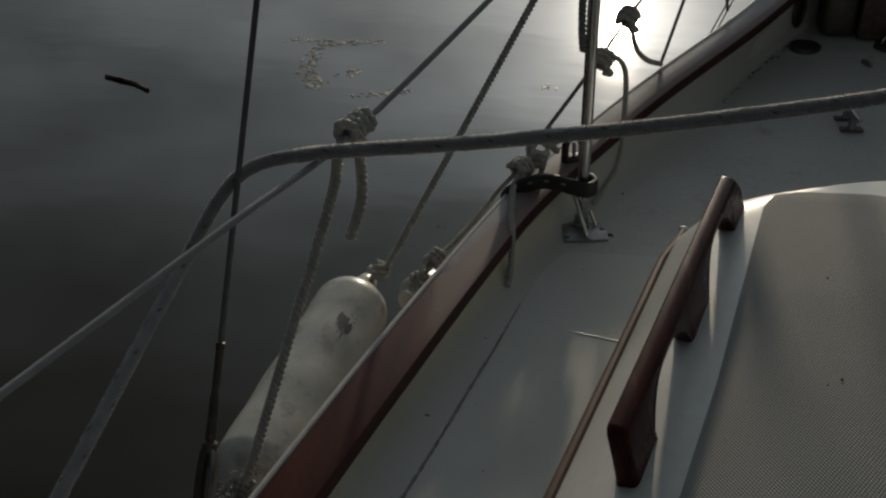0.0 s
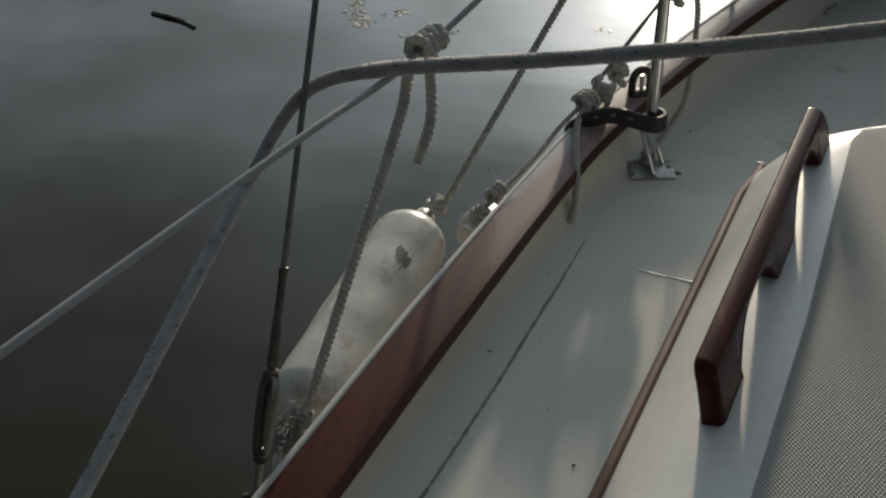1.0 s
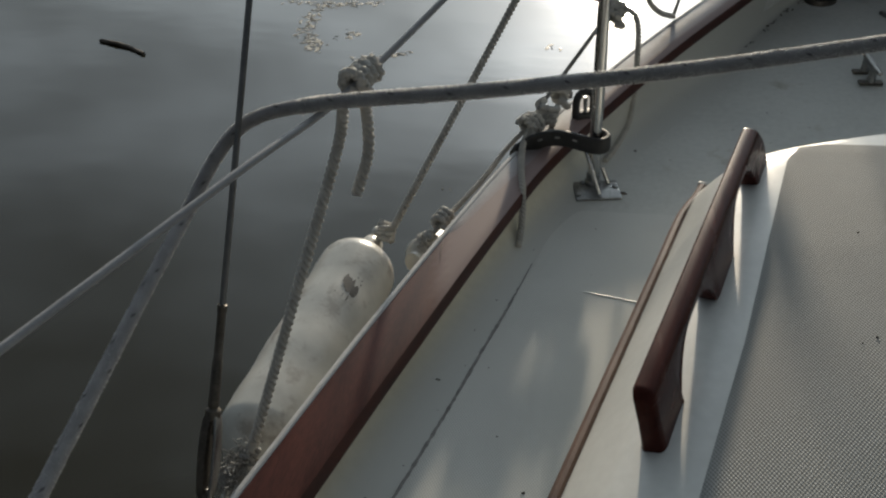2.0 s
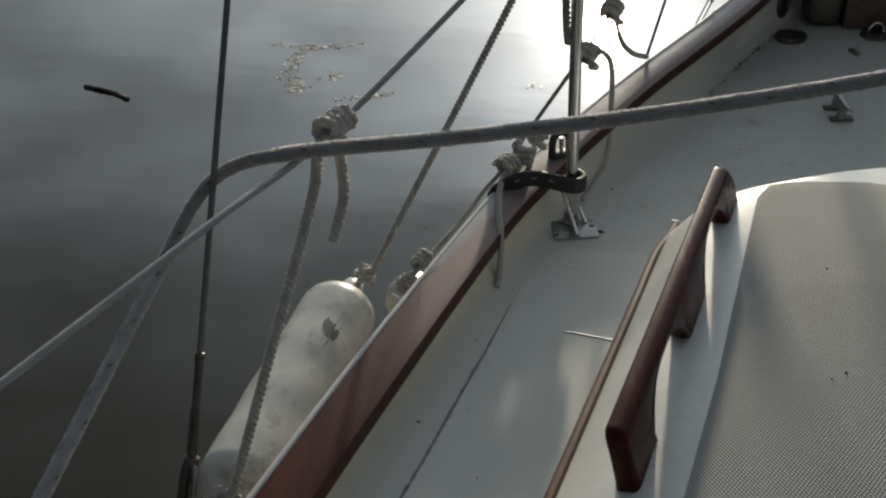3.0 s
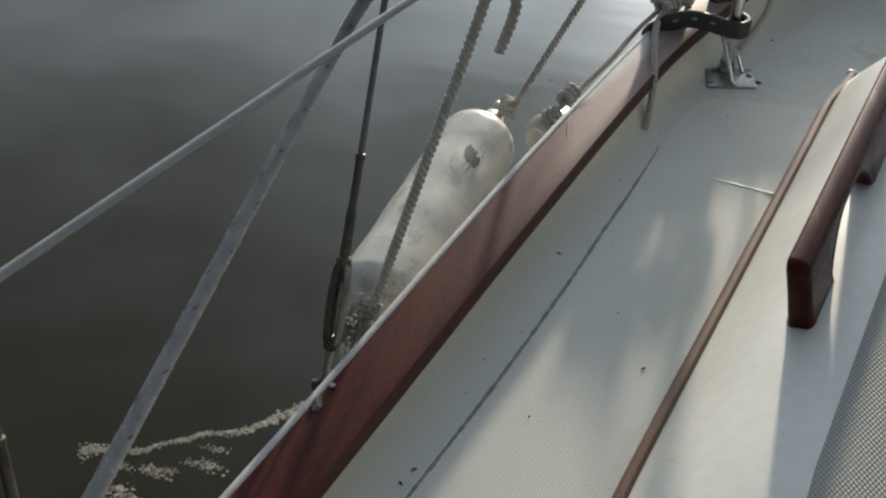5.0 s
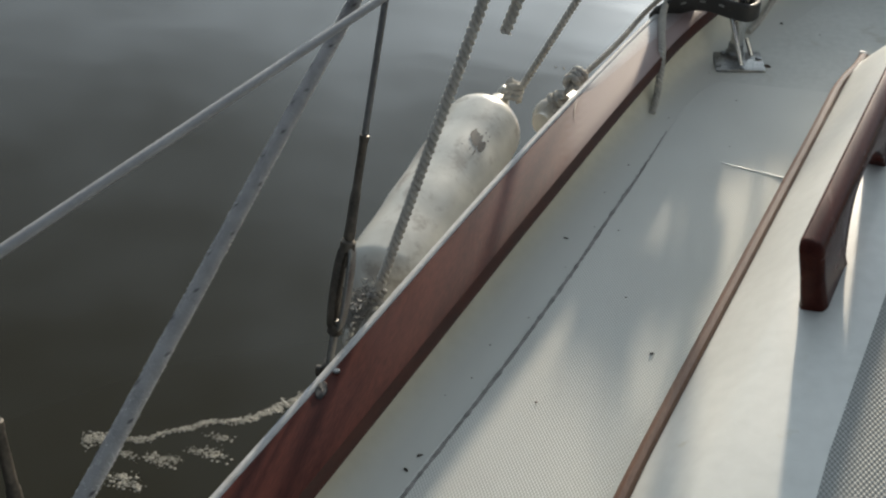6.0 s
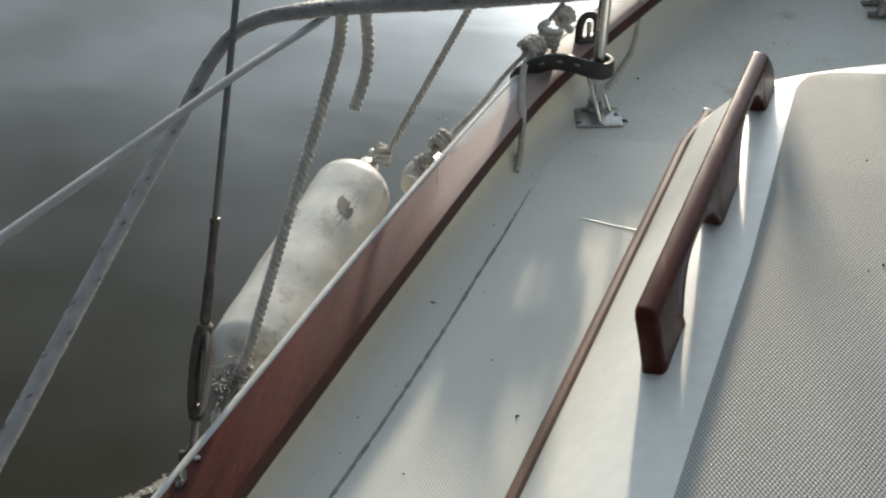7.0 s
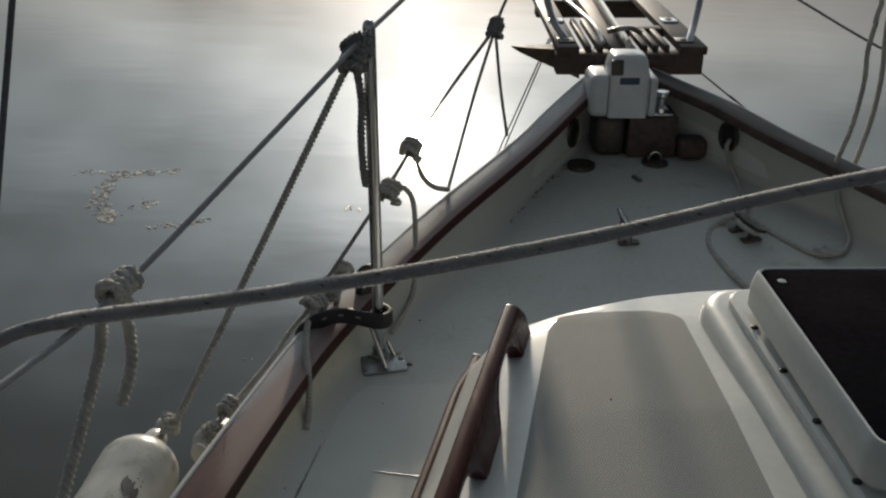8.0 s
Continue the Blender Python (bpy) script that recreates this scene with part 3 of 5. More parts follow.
bm = bmesh.new()
rows = []
for y in np.linspace(-2.3, 0.10, 200):
    a, b = panel_edge(y), roof_left(min(y, -0.12)) - 0.125 + 0.3 * max(0.0, y + 0.12)
    row = []
    for u, h in ((-0.0035, -0.0006), (-0.0012, 0.0008), (0.0015, 0.0013), *((q, 0.0013) for q in np.linspace(0.02, 0.93, 20)), (0.97, 0.0006), (1.0, -0.0005)):
        x = a + (b - a) * u if u >= 0.01 else a + u
        row.append(Vector((x, y, deck_z(x, y) + h * min(1.0, max(0.0, (0.10 - y) / 0.12)) ** 0.5)))
    rows.append(row)
grid_faces(bm, rows)
thing("deck_nonskid_panel", bm, DECK_GRIP, "grey-white diamond-pattern grip panel on the side deck", "deck panel", kind="structure")
bm = bmesh.new()
rng = random.Random(37)
seam_ys = np.linspace(-2.25, -0.10, 330)
tube(bm, [Vector((panel_edge(y) - 0.0030 + rng.gauss(0, 0.0003), y, deck_z(panel_edge(y), y) + 0.0004)) for y in seam_ys], 0.0021, sides=8, flat=0.7, radii=[(0.0010 + 0.0025 * min(1.0, (-0.08 - y) / 0.2)) * rng.uniform(0.6, 1.15) for y in seam_ys])
thing("panel_joint", bm, GRIME, "dark grimy joint along the edge of the grip panel", "joint", kind="structure")
bm = bmesh.new()
tube(bm, [Vector((panel_edge(y) - 0.0068, y, deck_z(panel_edge(y), y) + 0.0006)) for y in np.linspace(-2.25, -0.66, 120)], 0.0016, sides=8, radii=[0.0003 + 0.0015 * min(1.0, (119 - k) / 20) for k in range(120)])
thing("panel_lip", bm, GELCOAT, "raised white lip beside the grip panel", "lip", kind="structure")
bm = bmesh.new()
tube(bm, smooth_path([(x, y, deck_z(x, y) + 0.0012) for x, y in ((-0.76, -0.178), (-0.71, -0.188), (-0.655, -0.199))], 0.01), 0.0026, sides=10, flat=0.5)
thing("deck_seam", bm, GELCOAT, "raised glossy front edge of the grip panel", "seam", kind="structure")


# the trim's forward tip is paler than the rest
bm = bmesh.new()
box(bm, (-0.5655, -0.066, 0.176), (0.017, 0.010, 0.016), 0.004, m=Matrix.Rotation(-0.2, 4, "Z"))
thing("trim_end_cap", bm, BEAD, "small pale end of the coachroof trim", "trim", kind="structure")


# ---- deck hatch ----
def hatch():
    root = base("deck_hatch", (0.13, -0.42, 0.29), "white framed deck hatch with a smoked acrylic lid on the coachroof", "hatch")

    def ring_rows(prof, x0, x1, y0, y1, rad, n=6, skew=0.0):
        rows = []
        for grow, z in prof:
            ring = []
            for cx, cy, a0 in ((x1, y1, 0), (x0, y1, 90), (x0, y0, 180), (x1, y0, 270)):
                r = rad + grow
                sx, sy = (1 if cx == x1 else -1), (1 if cy == y1 else -1)
                for k in range(n + 1):
                    a = radians(a0 + 90 * k / n)
                    y = cy - sy * rad + r * math.sin(a)
                    ring.append(Vector((cx - sx * rad + r * math.cos(a) + (skew * (-0.15 - y) if sx < 0 else 0.0), y, z)))
            rows.append(ring)
        return rows

    bm = bmesh.new()
    grid_faces(bm, ring_rows([(0.034, 0.268), (0.032, 0.300), (0.026, 0.312), (0.014, 0.319), (0.004, 0.320), (-0.03, 0.320)], -0.136, 0.42, -0.69, -0.075, 0.05, skew=0.035), closed=True)
    part("coaming", bm, GELCOAT, root, "moulded white coaming with a rounded lip")
    bm = bmesh.new()
    grid_faces(bm, ring_rows([(0.006, 0.316), (0.006, 0.334), (0.0, 0.339), (-0.029, 0.339), (-0.029, 0.316)], -0.121, 0.405, -0.665, -0.10, 0.03, skew=0.035), closed=True)
    flange = part("flange", bm, GELCOAT, root, "white flange held by dark screws")
    bm = bmesh.new()
    grid_faces(bm, ring_rows([(-0.015, 0.338), (-0.015, 0.352), (-0.001, 0.3545), (0.0, 0.358), (-0.002, 0.395), (-0.007, 0.412), (-0.010, 0.4165), (-0.0145, 0.4155), (-0.0145, 0.403)], -0.117, 0.38, -0.64, -0.148, 0.035, skew=0.015), closed=True)
    frame_ob = part("lid_frame", bm, GELCOAT, root)
    bm = bmesh.new()
    rr = ring_rows([(0.0, 0.405), (0.0, 0.412), (-0.006, 0.4145)], -0.1032, 0.3655, -0.6255, -0.1625, 0.02, skew=0.015)
    v = grid_faces(bm, rr, closed=True)
    bm.faces.new(v[-1])
    part("lid_pane", bm, ACRYLIC, frame_ob, "dark smoked acrylic pane")
    bm = bmesh.new()
    lathe(bm, [(0.007, 0.0), (0.007, 0.0008), (0.005, 0.0012), (0.0005, 0.0012)], (-0.076, -0.205, 0.4145), sides=16)
    part("pane_rivet", bm, DULLSTEEL, frame_ob)
    for y in (-0.226, -0.352, -0.478, -0.604):
        bm = bmesh.new()
        lathe(bm, [(0.0065, 0.0), (0.0065, 0.002), (0.004, 0.004), (0.001, 0.0042)], (-0.1185 + 0.035 * (-0.15 - y), y, 0.3385), sides=12)
        part("screw", bm, BLACK, flange)
    return root


hatch()


# ---- teak handrail ----
def handrail():
    a, b = Vector((-0.6525, -0.795, 0.256)), Vector((-0.482, -0.108, 0.257))
    root = base("handrail", a, "varnished dark teak handrail with three feet on the coachroof", "handrail")
    d = (b - a).normalized()
    side = d.cross(Vector((0, 0, 1))).normalized()
    ln = (b - a).length
    feet = [(0.0, 0.085), (0.5 * ln - 0.055, 0.5 * ln + 0.055), (ln - 0.09, ln)]
    top, wide = 0.089, 0.0132
    bm = bmesh.new()
    rows = []
    n = 130
    for k in range(n + 1):
        s = ln * (k / n - 0.13 * math.sin(2 * math.pi * k / n) )
        under = 0.0
        for (p0, p1), (q0, q1) in zip(feet, feet[1:]):
            if p1 < s < q0:
                u = (s - p1) / (q0 - p1)
                under = 0.066 * (1 - abs(2 * u - 1) ** 3.2)
        end = min(s, ln - s)
        high = top - 0.009 * s / ln - 0.008 * (1 - min(1, s / 0.014)) ** 2 - 0.040 * max(0, 1 - (ln - s) / 0.042) ** 1.1
        turned = 0.50 + 0.50 * math.sqrt(max(0.0, 1 - (1 - min(1.0, end / 0.013)) ** 2))
        w = wide * turned
        foot = wide * turned * (1.26 if under < 0.006 else 1.0)
        mid = (high + under) / 2
        ring = [(-foot * 0.9, under), (-foot, under + 0.003), (-foot * 0.90, under + 0.010), (-w * 1.02, mid), (-w, high - 0.011), (-w * 0.90, high - 0.0046), (-w * 0.62, high - 0.0012), (0, high), (w * 0.62, high - 0.0012), (w * 0.90, high - 0.0046), (w, high - 0.011), (w * 1.02, mid), (foot * 0.90, under + 0.010), (foot, under + 0.003), (foot * 0.9, under)]
        rows.append([a + d * s + side * (x - 0.26 * z) + Vector((0, 0, z)) for x, z in ring])
    v = grid_faces(bm, rows, closed=True)
    bm.faces.new(v[0])
    bm.faces.new(v[-1][::-1])
    part("rail", bm, TEAK, root)
    for p0, p1 in feet:
        bm = bmesh.new()
        box(bm, a + d * ((p0 + p1) / 2) + Vector((0, 0, 0.0008)), (0.0275, p1 - p0 - 0.010, 0.003), 0.001, m=Matrix.Rotation(math.atan2(-d.x, d.y), 4, "Z"))
        part("bedding", bm, CAPSIDE, root, "dark bead of sealant under the foot")
    return root


handrail()


# ---- stanchion with its base, strap and lines ----
ST = Vector((-0.766, 0.205, 0.0))


def stanchion():
    root = base("stanchion", ST, "polished steel guardrail stanchion on a bracketed deck plate", "stanchion")
    bm = bmesh.new()
    z0 = deck_z(ST.x, ST.y)
    lathe(bm, [(0.0125, 0.006), (0.0125, 0.735), (0.011, 0.745), (0.006, 0.75), (0.001, 0.751)], (ST.x, ST.y, z0))
    part("tube", bm, STEEL, root)
    bm = bmesh.new()
    turn = Matrix.Rotation(radians(12), 4, "Z")
    box(bm, (ST.x + 0.010, ST.y - 0.027, z0 + 0.0035), (0.098, 0.074, 0.006), 0.0028, m=turn)
    plate = part("base_plate", bm, PLATE, root)
    bm = bmesh.new()
    lathe(bm, [(0.0185, 0.006), (0.0185, 0.012), (0.0150, 0.016), (0.0150, 0.030), (0.0128, 0.032)], (ST.x, ST.y, z0), sides=20)
    part("socket", bm, PLATE, root)
    for foot_p, head_p, rad_p in (((0.016, -0.046, 0.006), (-0.024, -0.002, 0.104), 0.0052), ((0.033, 0.002, 0.006), (0.018, 0.012, 0.038), 0.0045)):
        bm = bmesh.new()
        tube(bm, smooth_path([Vector((ST.x, ST.y, z0)) + Vector(foot_p), Vector((ST.x, ST.y, z0)) + Vector(head_p)], 0.01), rad_p, sides=10)
        part("strut", bm, STEEL, root)
    for dx, dy in ((0.018, -0.055), (0.048, -0.010), (-0.028, -0.055), (-0.022, -0.004)):
        bm = bmesh.new()
        lathe(bm, [(0.0065, 0), (0.0065, 0.0025), (0.003, 0.0042), (0.001, 0.0043)], (ST.x + dx, ST.y + dy, z0 + 0.0065), sides=12)
        part("screw", bm, DULLSTEEL, plate)
    return root


stanchion()

# black strap from the stanchion's foot to the rail
def ribbon(bm, path, tall, thick):
    """A rounded upright band swept along a path."""
    section = []
    for cy, cz, a0 in ((1, 1, 0), (-1, 1, 90), (-1, -1, 180), (1, -1, 270)):
        for k in range(4):
            a = radians(a0 + 30 * k)
            section.append((cy * (thick / 2 - thick * 0.35) + thick * 0.35 * math.cos(a), cz * (tall / 2 - thick * 0.35) + thick * 0.35 * math.sin(a)))
    rows = []
    for k, p in enumerate(path):
        d = (path[min(k + 1, len(path) - 1)] - path[max(k - 1, 0)]).normalized()
        side = d.cross(Vector((0, 0, 1))).normalized()
        up = side.cross(d)
        rows.append([p + side * u + up * w for u, w in section])
    v = grid_faces(bm, rows, closed=True)
    bm.faces.new(v[0])
    bm.faces.new(v[-1][::-1])


strap_path = smooth_path([(ST.x - 0.012, ST.y + 0.024, 0.108), (ST.x + 0.014, ST.y + 0.019, 0.107), (ST.x + 0.026, ST.y - 0.002, 0.106), (ST.x + 0.012, ST.y - 0.021, 0.106), (ST.x - 0.018, ST.y - 0.022, 0.110), (-0.826, 0.188, 0.117), (-0.862, 0.187, 0.117), (-0.898, 0.183, 0.104), (-0.926, 0.176, 0.086)], 0.006)
strap = base("rubber_strap", strap_path[0], "black rubber strap looped round the stanchion and rail", "strap")
bm = bmesh.new()
ribbon(bm, strap_path, 0.036, 0.012)
band = part("band", bm, BLACK, strap)
bm = bmesh.new()
box(bm, (-0.931, 0.176, 0.088), (0.020, 0.018, 0.026), 0.004, m=Matrix.Rotation(radians(30), 4, "Y"))
part("toggle", bm, BLACK, strap)
for q in (0.52, 0.66, 0.80):
    p = strap_path[int(q * (len(strap_path) - 1))]
    d = (strap_path[int(q * (len(strap_path) - 1)) + 1] - p).normalized()
    bm = bmesh.new()
    box(bm, (0, 0, 0), (0.011, 0.0022, 0.0045), 0.0008)
    bmesh.ops.transform(bm, matrix=Matrix.Translation(p + Vector((0, -0.0066, 0.004))) @ d.to_track_quat("X", "Z").to_matrix().to_4x4(), verts=bm.verts)
    part("strap_hole", bm, GREYROPE, band, "pale slot in the rubber")

# steel fairlead on the rail beside the stanchion
fair = base("fairlead", (-0.797, 0.335, 0.09), "black hooped fairlead with a steel pin on the cap rail", "fairlead")
bm = bmesh.new()
tube(bm, smooth_path([(-0.816, 0.322, 0.088), (-0.816, 0.322, 0.135), (-0.810, 0.328, 0.152), (-0.798, 0.334, 0.158), (-0.786, 0.340, 0.152), (-0.780, 0.345, 0.135), (-0.780, 0.345, 0.088)], 0.005), 0.0085, sides=12)
part("hoop", bm, BLACK, fair)
bm = bmesh.new()
box(bm, (-0.798, 0.334, 0.101), (0.052, 0.030, 0.018), 0.005, m=Matrix.Rotation(0.5, 4, "Z"))
part("foot", bm, BLACK, fair)
bm = bmesh.new()
tube(bm, smooth_path([(-0.796, 0.330, 0.105), (-0.797, 0.332, 0.146)], 0.01), 0.0048, sides=10)
part("pin", bm, STEEL, fair)

KNOT_A, KNOT_C = Vector((-1.065, -0.469, 0.537)), Vector((-0.781, 0.185, 0.690))
TOP = Vector((-0.768, 0.205, 0.725))

# ---- guard lines ----
bm = bmesh.new()
path = smooth_path([(-1.508, -1.85, 0.517), (-1.270, -1.1, 0.528), (-1.140, -0.70, 0.534), KNOT_A, (-0.915, -0.127, 0.627), TOP], 0.02)
tube(bm, path, 0.0048, sides=10)
lifeline = base("guard_line", TOP, "white coated guard wire sagging aft from the stanchion", "guard line")
part("wire", bm, WIRECOAT, lifeline)
bm = bmesh.new()
tube(bm, smooth_path([TOP, (-0.60, 0.62, 0.80), (-0.34, 1.35, 0.86)], 0.03), 0.005, sides=8)
part("wire", bm, WIRECOAT, lifeline)

# ---- shroud with its bottlescrew and chainplate ----
def rig_shroud(FOOT, UPV, label):
    shroud = base("shroud", FOOT, label, "shroud", "port shrouds")
    bm = bmesh.new()
    tube(bm, smooth_path([FOOT + UPV * 0.30, FOOT + UPV * 9.0], 0.6), 0.0042, sides=10)
    part("wire", bm, WIRE, shroud)
    bm = bmesh.new()
    ax = UPV
    lathe(bm, [(0.0040, 0.331), (0.0064, 0.330), (0.0064, 0.322), (0.0054, 0.320), (0.0056, 0.255), (0.0068, 0.252), (0.0070, 0.205), (0.0076, 0.200), (0.0076, 0.190), (0.0058, 0.186), (0.0055, 0.15)], FOOT, axis=ax, sides=14)
    part("swage_terminal", bm, BRONZE, shroud)
    side_v = Vector((1, 0, 0)) - UPV * UPV.x
    side_v.normalize()
    other = UPV.cross(side_v)
    m3 = Matrix((side_v, other, UPV)).transposed().to_4x4()
    for s in (-1, 1):
        bm = bmesh.new()
        rows = []
        fat = 0.006 if s < 0 else 0.0
        for u in np.linspace(0, 1, 13):
            h, swell = 0.052 + 0.130 * u, math.sin(math.pi * u) ** 0.35
            cx = s * (0.0035 + 0.0065 * swell)
            rows.append([FOOT + m3 @ Vector((cx + dx, dy * (0.55 + 0.45 * swell), h)) for dx, dy in ((-0.003, -0.009), (-0.003, 0.009), (-0.0005, 0.0115), (0.002 + fat, 0.0115), (0.0035 + fat, 0.008), (0.0035 + fat, -0.008), (0.002 + fat, -0.0115), (-0.0005, -0.0115))])
        v = grid_faces(bm, rows, closed=True)
        bm.faces.new(v[0])
        bm.faces.new(v[-1][::-1])
        # the outboard bar gets a darker metal than the inboard one
        part("bottlescrew_bar", bm, BRONZE if s < 0 else DULLSTEEL, shroud, "darker outboard bottlescrew bar" if s < 0 else "")
    for h in (0.056, 0.178):
        bm = bmesh.new()
        lathe(bm, [(0.0075, -0.009), (0.0105, -0.006), (0.0105, 0.006), (0.0075, 0.009)], FOOT + UPV * h, axis=ax, sides=12)
        part("bottlescrew_collar", bm, BRONZE, shroud)
    bm = bmesh.new()
    lathe(bm, [(0.0055, 0.0), (0.0055, 0.07)], FOOT, axis=ax, sides=12)
    part("stud", bm, DULLSTEEL, shroud)
    bm = bmesh.new()
    box(bm, FOOT + Vector((0.0, 0, -0.02)), (0.020, 0.024, 0.05), 0.004)
    part("fork", bm, BRONZE, shroud)
    bm = bmesh.new()
    lathe(bm, [(0.008, -0.02), (0.008, 0.02), (0.004, 0.024)], FOOT + Vector((0, 0, -0.012)), axis=(1, 0.2, 0), sides=12)
    part("clevis_pin", bm, BRONZE, shroud)
    bm = bmesh.new()
    box(bm, FOOT + Vector((0.012, 0.0, -0.10)), (0.006, 0.035, 0.2), 0.0015)
    part("chainplate", bm, DULLSTEEL, shroud)
    return shroud


rig_shroud(Vector((-1.2395, -0.812, 0.015)), Vector((0.095, 0.4833, 1.0)).normalized(), "steel wire shroud on a bottlescrew, the jib sheet bearing on it")
rig_shroud(Vector((-1.351, -1.286, 0.015)), Vector((-0.02, 0.26, 1.0)).normalized(), "steel wire shroud on a dark bottlescrew outside the rail")
bm = bmesh.new()
lathe(bm, [(0.0045, 0), (0.0045, 0.002), (0.003, 0.0035), (0.001, 0.0035)], (-1.199, -0.866, rail_z(-0.86) + 0.001), sides=12)
thing("rail_bolt", bm, DULLSTEEL, "small dull steel bolt head in the cap rail", "bolt")

# ---- jib sheet, bent round the shroud ----
sheet_pts = [(-1.263, -1.75, 0.183), (-1.258, -1.261, 0.2925), (-1.252, -0.80, 0.396), (-1.250, -0.70, 0.4185), (-1.248, -0.640, 0.433), (-1.232, -0.595, 0.468), (-1.212, -0.567, 0.497), (-1.190, -0.553, 0.516), (-1.160, -0.546, 0.530), (-1.115, -0.541, 0.540), (-1.05, -0.537, 0.5500), (-0.90, -0.5172, 0.5603), (-0.75, -0.490, 0.5712), (-0.64, -0.470, 0.5810), (-0.50, -0.445, 0.5970), (-0.38, -0.423, 0.6125), (-0.15, -0.381, 0.6495), (0.10, -0.336, 0.6800), (0.6, -0.246, 0.742), (1.2, -0.137, 0.820)]
sheet_path = smooth_path(sheet_pts, 0.008)
jib = base("jib_sheet", sheet_pts[7], "thick grey-white braided jib sheet with dark flecks bent round the shroud", "rope")
bm = bmesh.new()
bend = next(k for k, p in enumerate(sheet_path) if p.x > -1.13)  # drawn thinner aft of the shroud
sheet_r = [0.0084 + 0.0010 * min(1.0, max(0.0, (k - bend + 20) / 30)) for k in range(len(sheet_path))]
tube(bm, sheet_path, 0.0094, sides=16, radii=sheet_r)
jitter(bm, 0.00022, 3)
braid = part("braid", bm, BRAID, jib)
bm = bmesh.new()
run, rng = 0.0, random.Random(5)
nextf = 0.02
for k in range(2, len(sheet_path) - 2):
    run += (sheet_path[k] - sheet_path[k - 1]).length
    if run < nextf:
        continue
    nextf += 0.036
    d = (sheet_path[k + 1] - sheet_path[k - 1]).normalized()
    s = d.cross(Vector((0, 0, 1))).normalized()
    o = s.cross(d)
    for q in range(2):
        a = rng.uniform(-0.4, 0.4) + (0.7 if int(nextf / 0.036) % 2 else 1.9) + q * math.pi
        rad = s * math.cos(a) + o * math.sin(a)
        tan = d.cross(rad)
        p = sheet_path[k] + rad * sheet_r[k]
        ln = d * 0.0048 + tan * 0.0022
        wd = tan * 0.0012 - d * 0.0005
        top = rad * 0.0006
        w = [bm.verts.new(v) for v in (p - ln + top, p - wd * 1.3 + top, p + ln + top, p + wd * 1.3 + top)]
        bm.faces.new(w)
part("tracer", bm, FLECK, braid, "dark tracer flecks of the braid", smooth=False)["kind"] = "stuff"


FUZZ, fz_nt, fz_bsdf = node_mat("backlit_rope_fuzz")
fz_bsdf.inputs["Base Color"].default_value = (0.80, 0.79, 0.76, 1)
fz_bsdf.inputs["Roughness"].default_value = 0.9
fz_thin = fz_nt.nodes.new("ShaderNodeBsdfTranslucent")
fz_thin.inputs["Color"].default_value = (0.80, 0.79, 0.76, 1)
fz_mix = fz_nt.nodes.new("ShaderNodeMixShader")
fz_mix.inputs[0].default_value = 0.5
fz_nt.links.new(fz_bsdf.outputs[0], fz_mix.inputs[1])
fz_nt.links.new(fz_thin.outputs[0], fz_mix.inputs[2])
fz_nt.links.new(fz_mix.outputs[0], fz_nt.nodes["Material Output"].inputs["Surface"])


def fuzz(path, r, per_ring, length, parent, seed):
    """Short stray fibres standing off a rope."""
    rng = random.Random(seed)
    verts, faces = [], []
    for k in range(1, len(path) - 1):
        d = (path[k + 1] - path[k - 1]).normalized()
        s = d.cross(Vector((0, 0, 1))).normalized()
        o = s.cross(d)
        for _ in range(per_ring):
            a = rng.uniform(0, 2 * math.pi)
            rad = s * math.cos(a) + o * math.sin(a)
            p = path[k] + d * rng.uniform(-0.004, 0.004) + rad * (r - 0.0003)
            tip = p + rad * length * rng.uniform(0.5, 1.2) + d * rng.uniform(-1, 1) * length
            w = d * 0.00045
            n = len(verts)
            verts += [p - w, p + w, tip]
            faces.append((n, n + 1, n + 2))
    me = bpy.data.meshes.new("fuzz")
    me.from_pydata(verts, [], faces)
    me.materials.append(FUZZ)
    ob = new("fuzz", me)
    ob.parent = parent
    ob.matrix_parent_inverse = parent.matrix_world.inverted()
    ob["kind"] = "stuff"
    ob["label"] = "pale backlit fuzz of the braid"


fuzz(sheet_path[:bend], 0.0086, 34, 0.0013, jib, 41)
fuzz(sheet_path[bend:], 0.0094, 110, 0.0020, jib, 42)


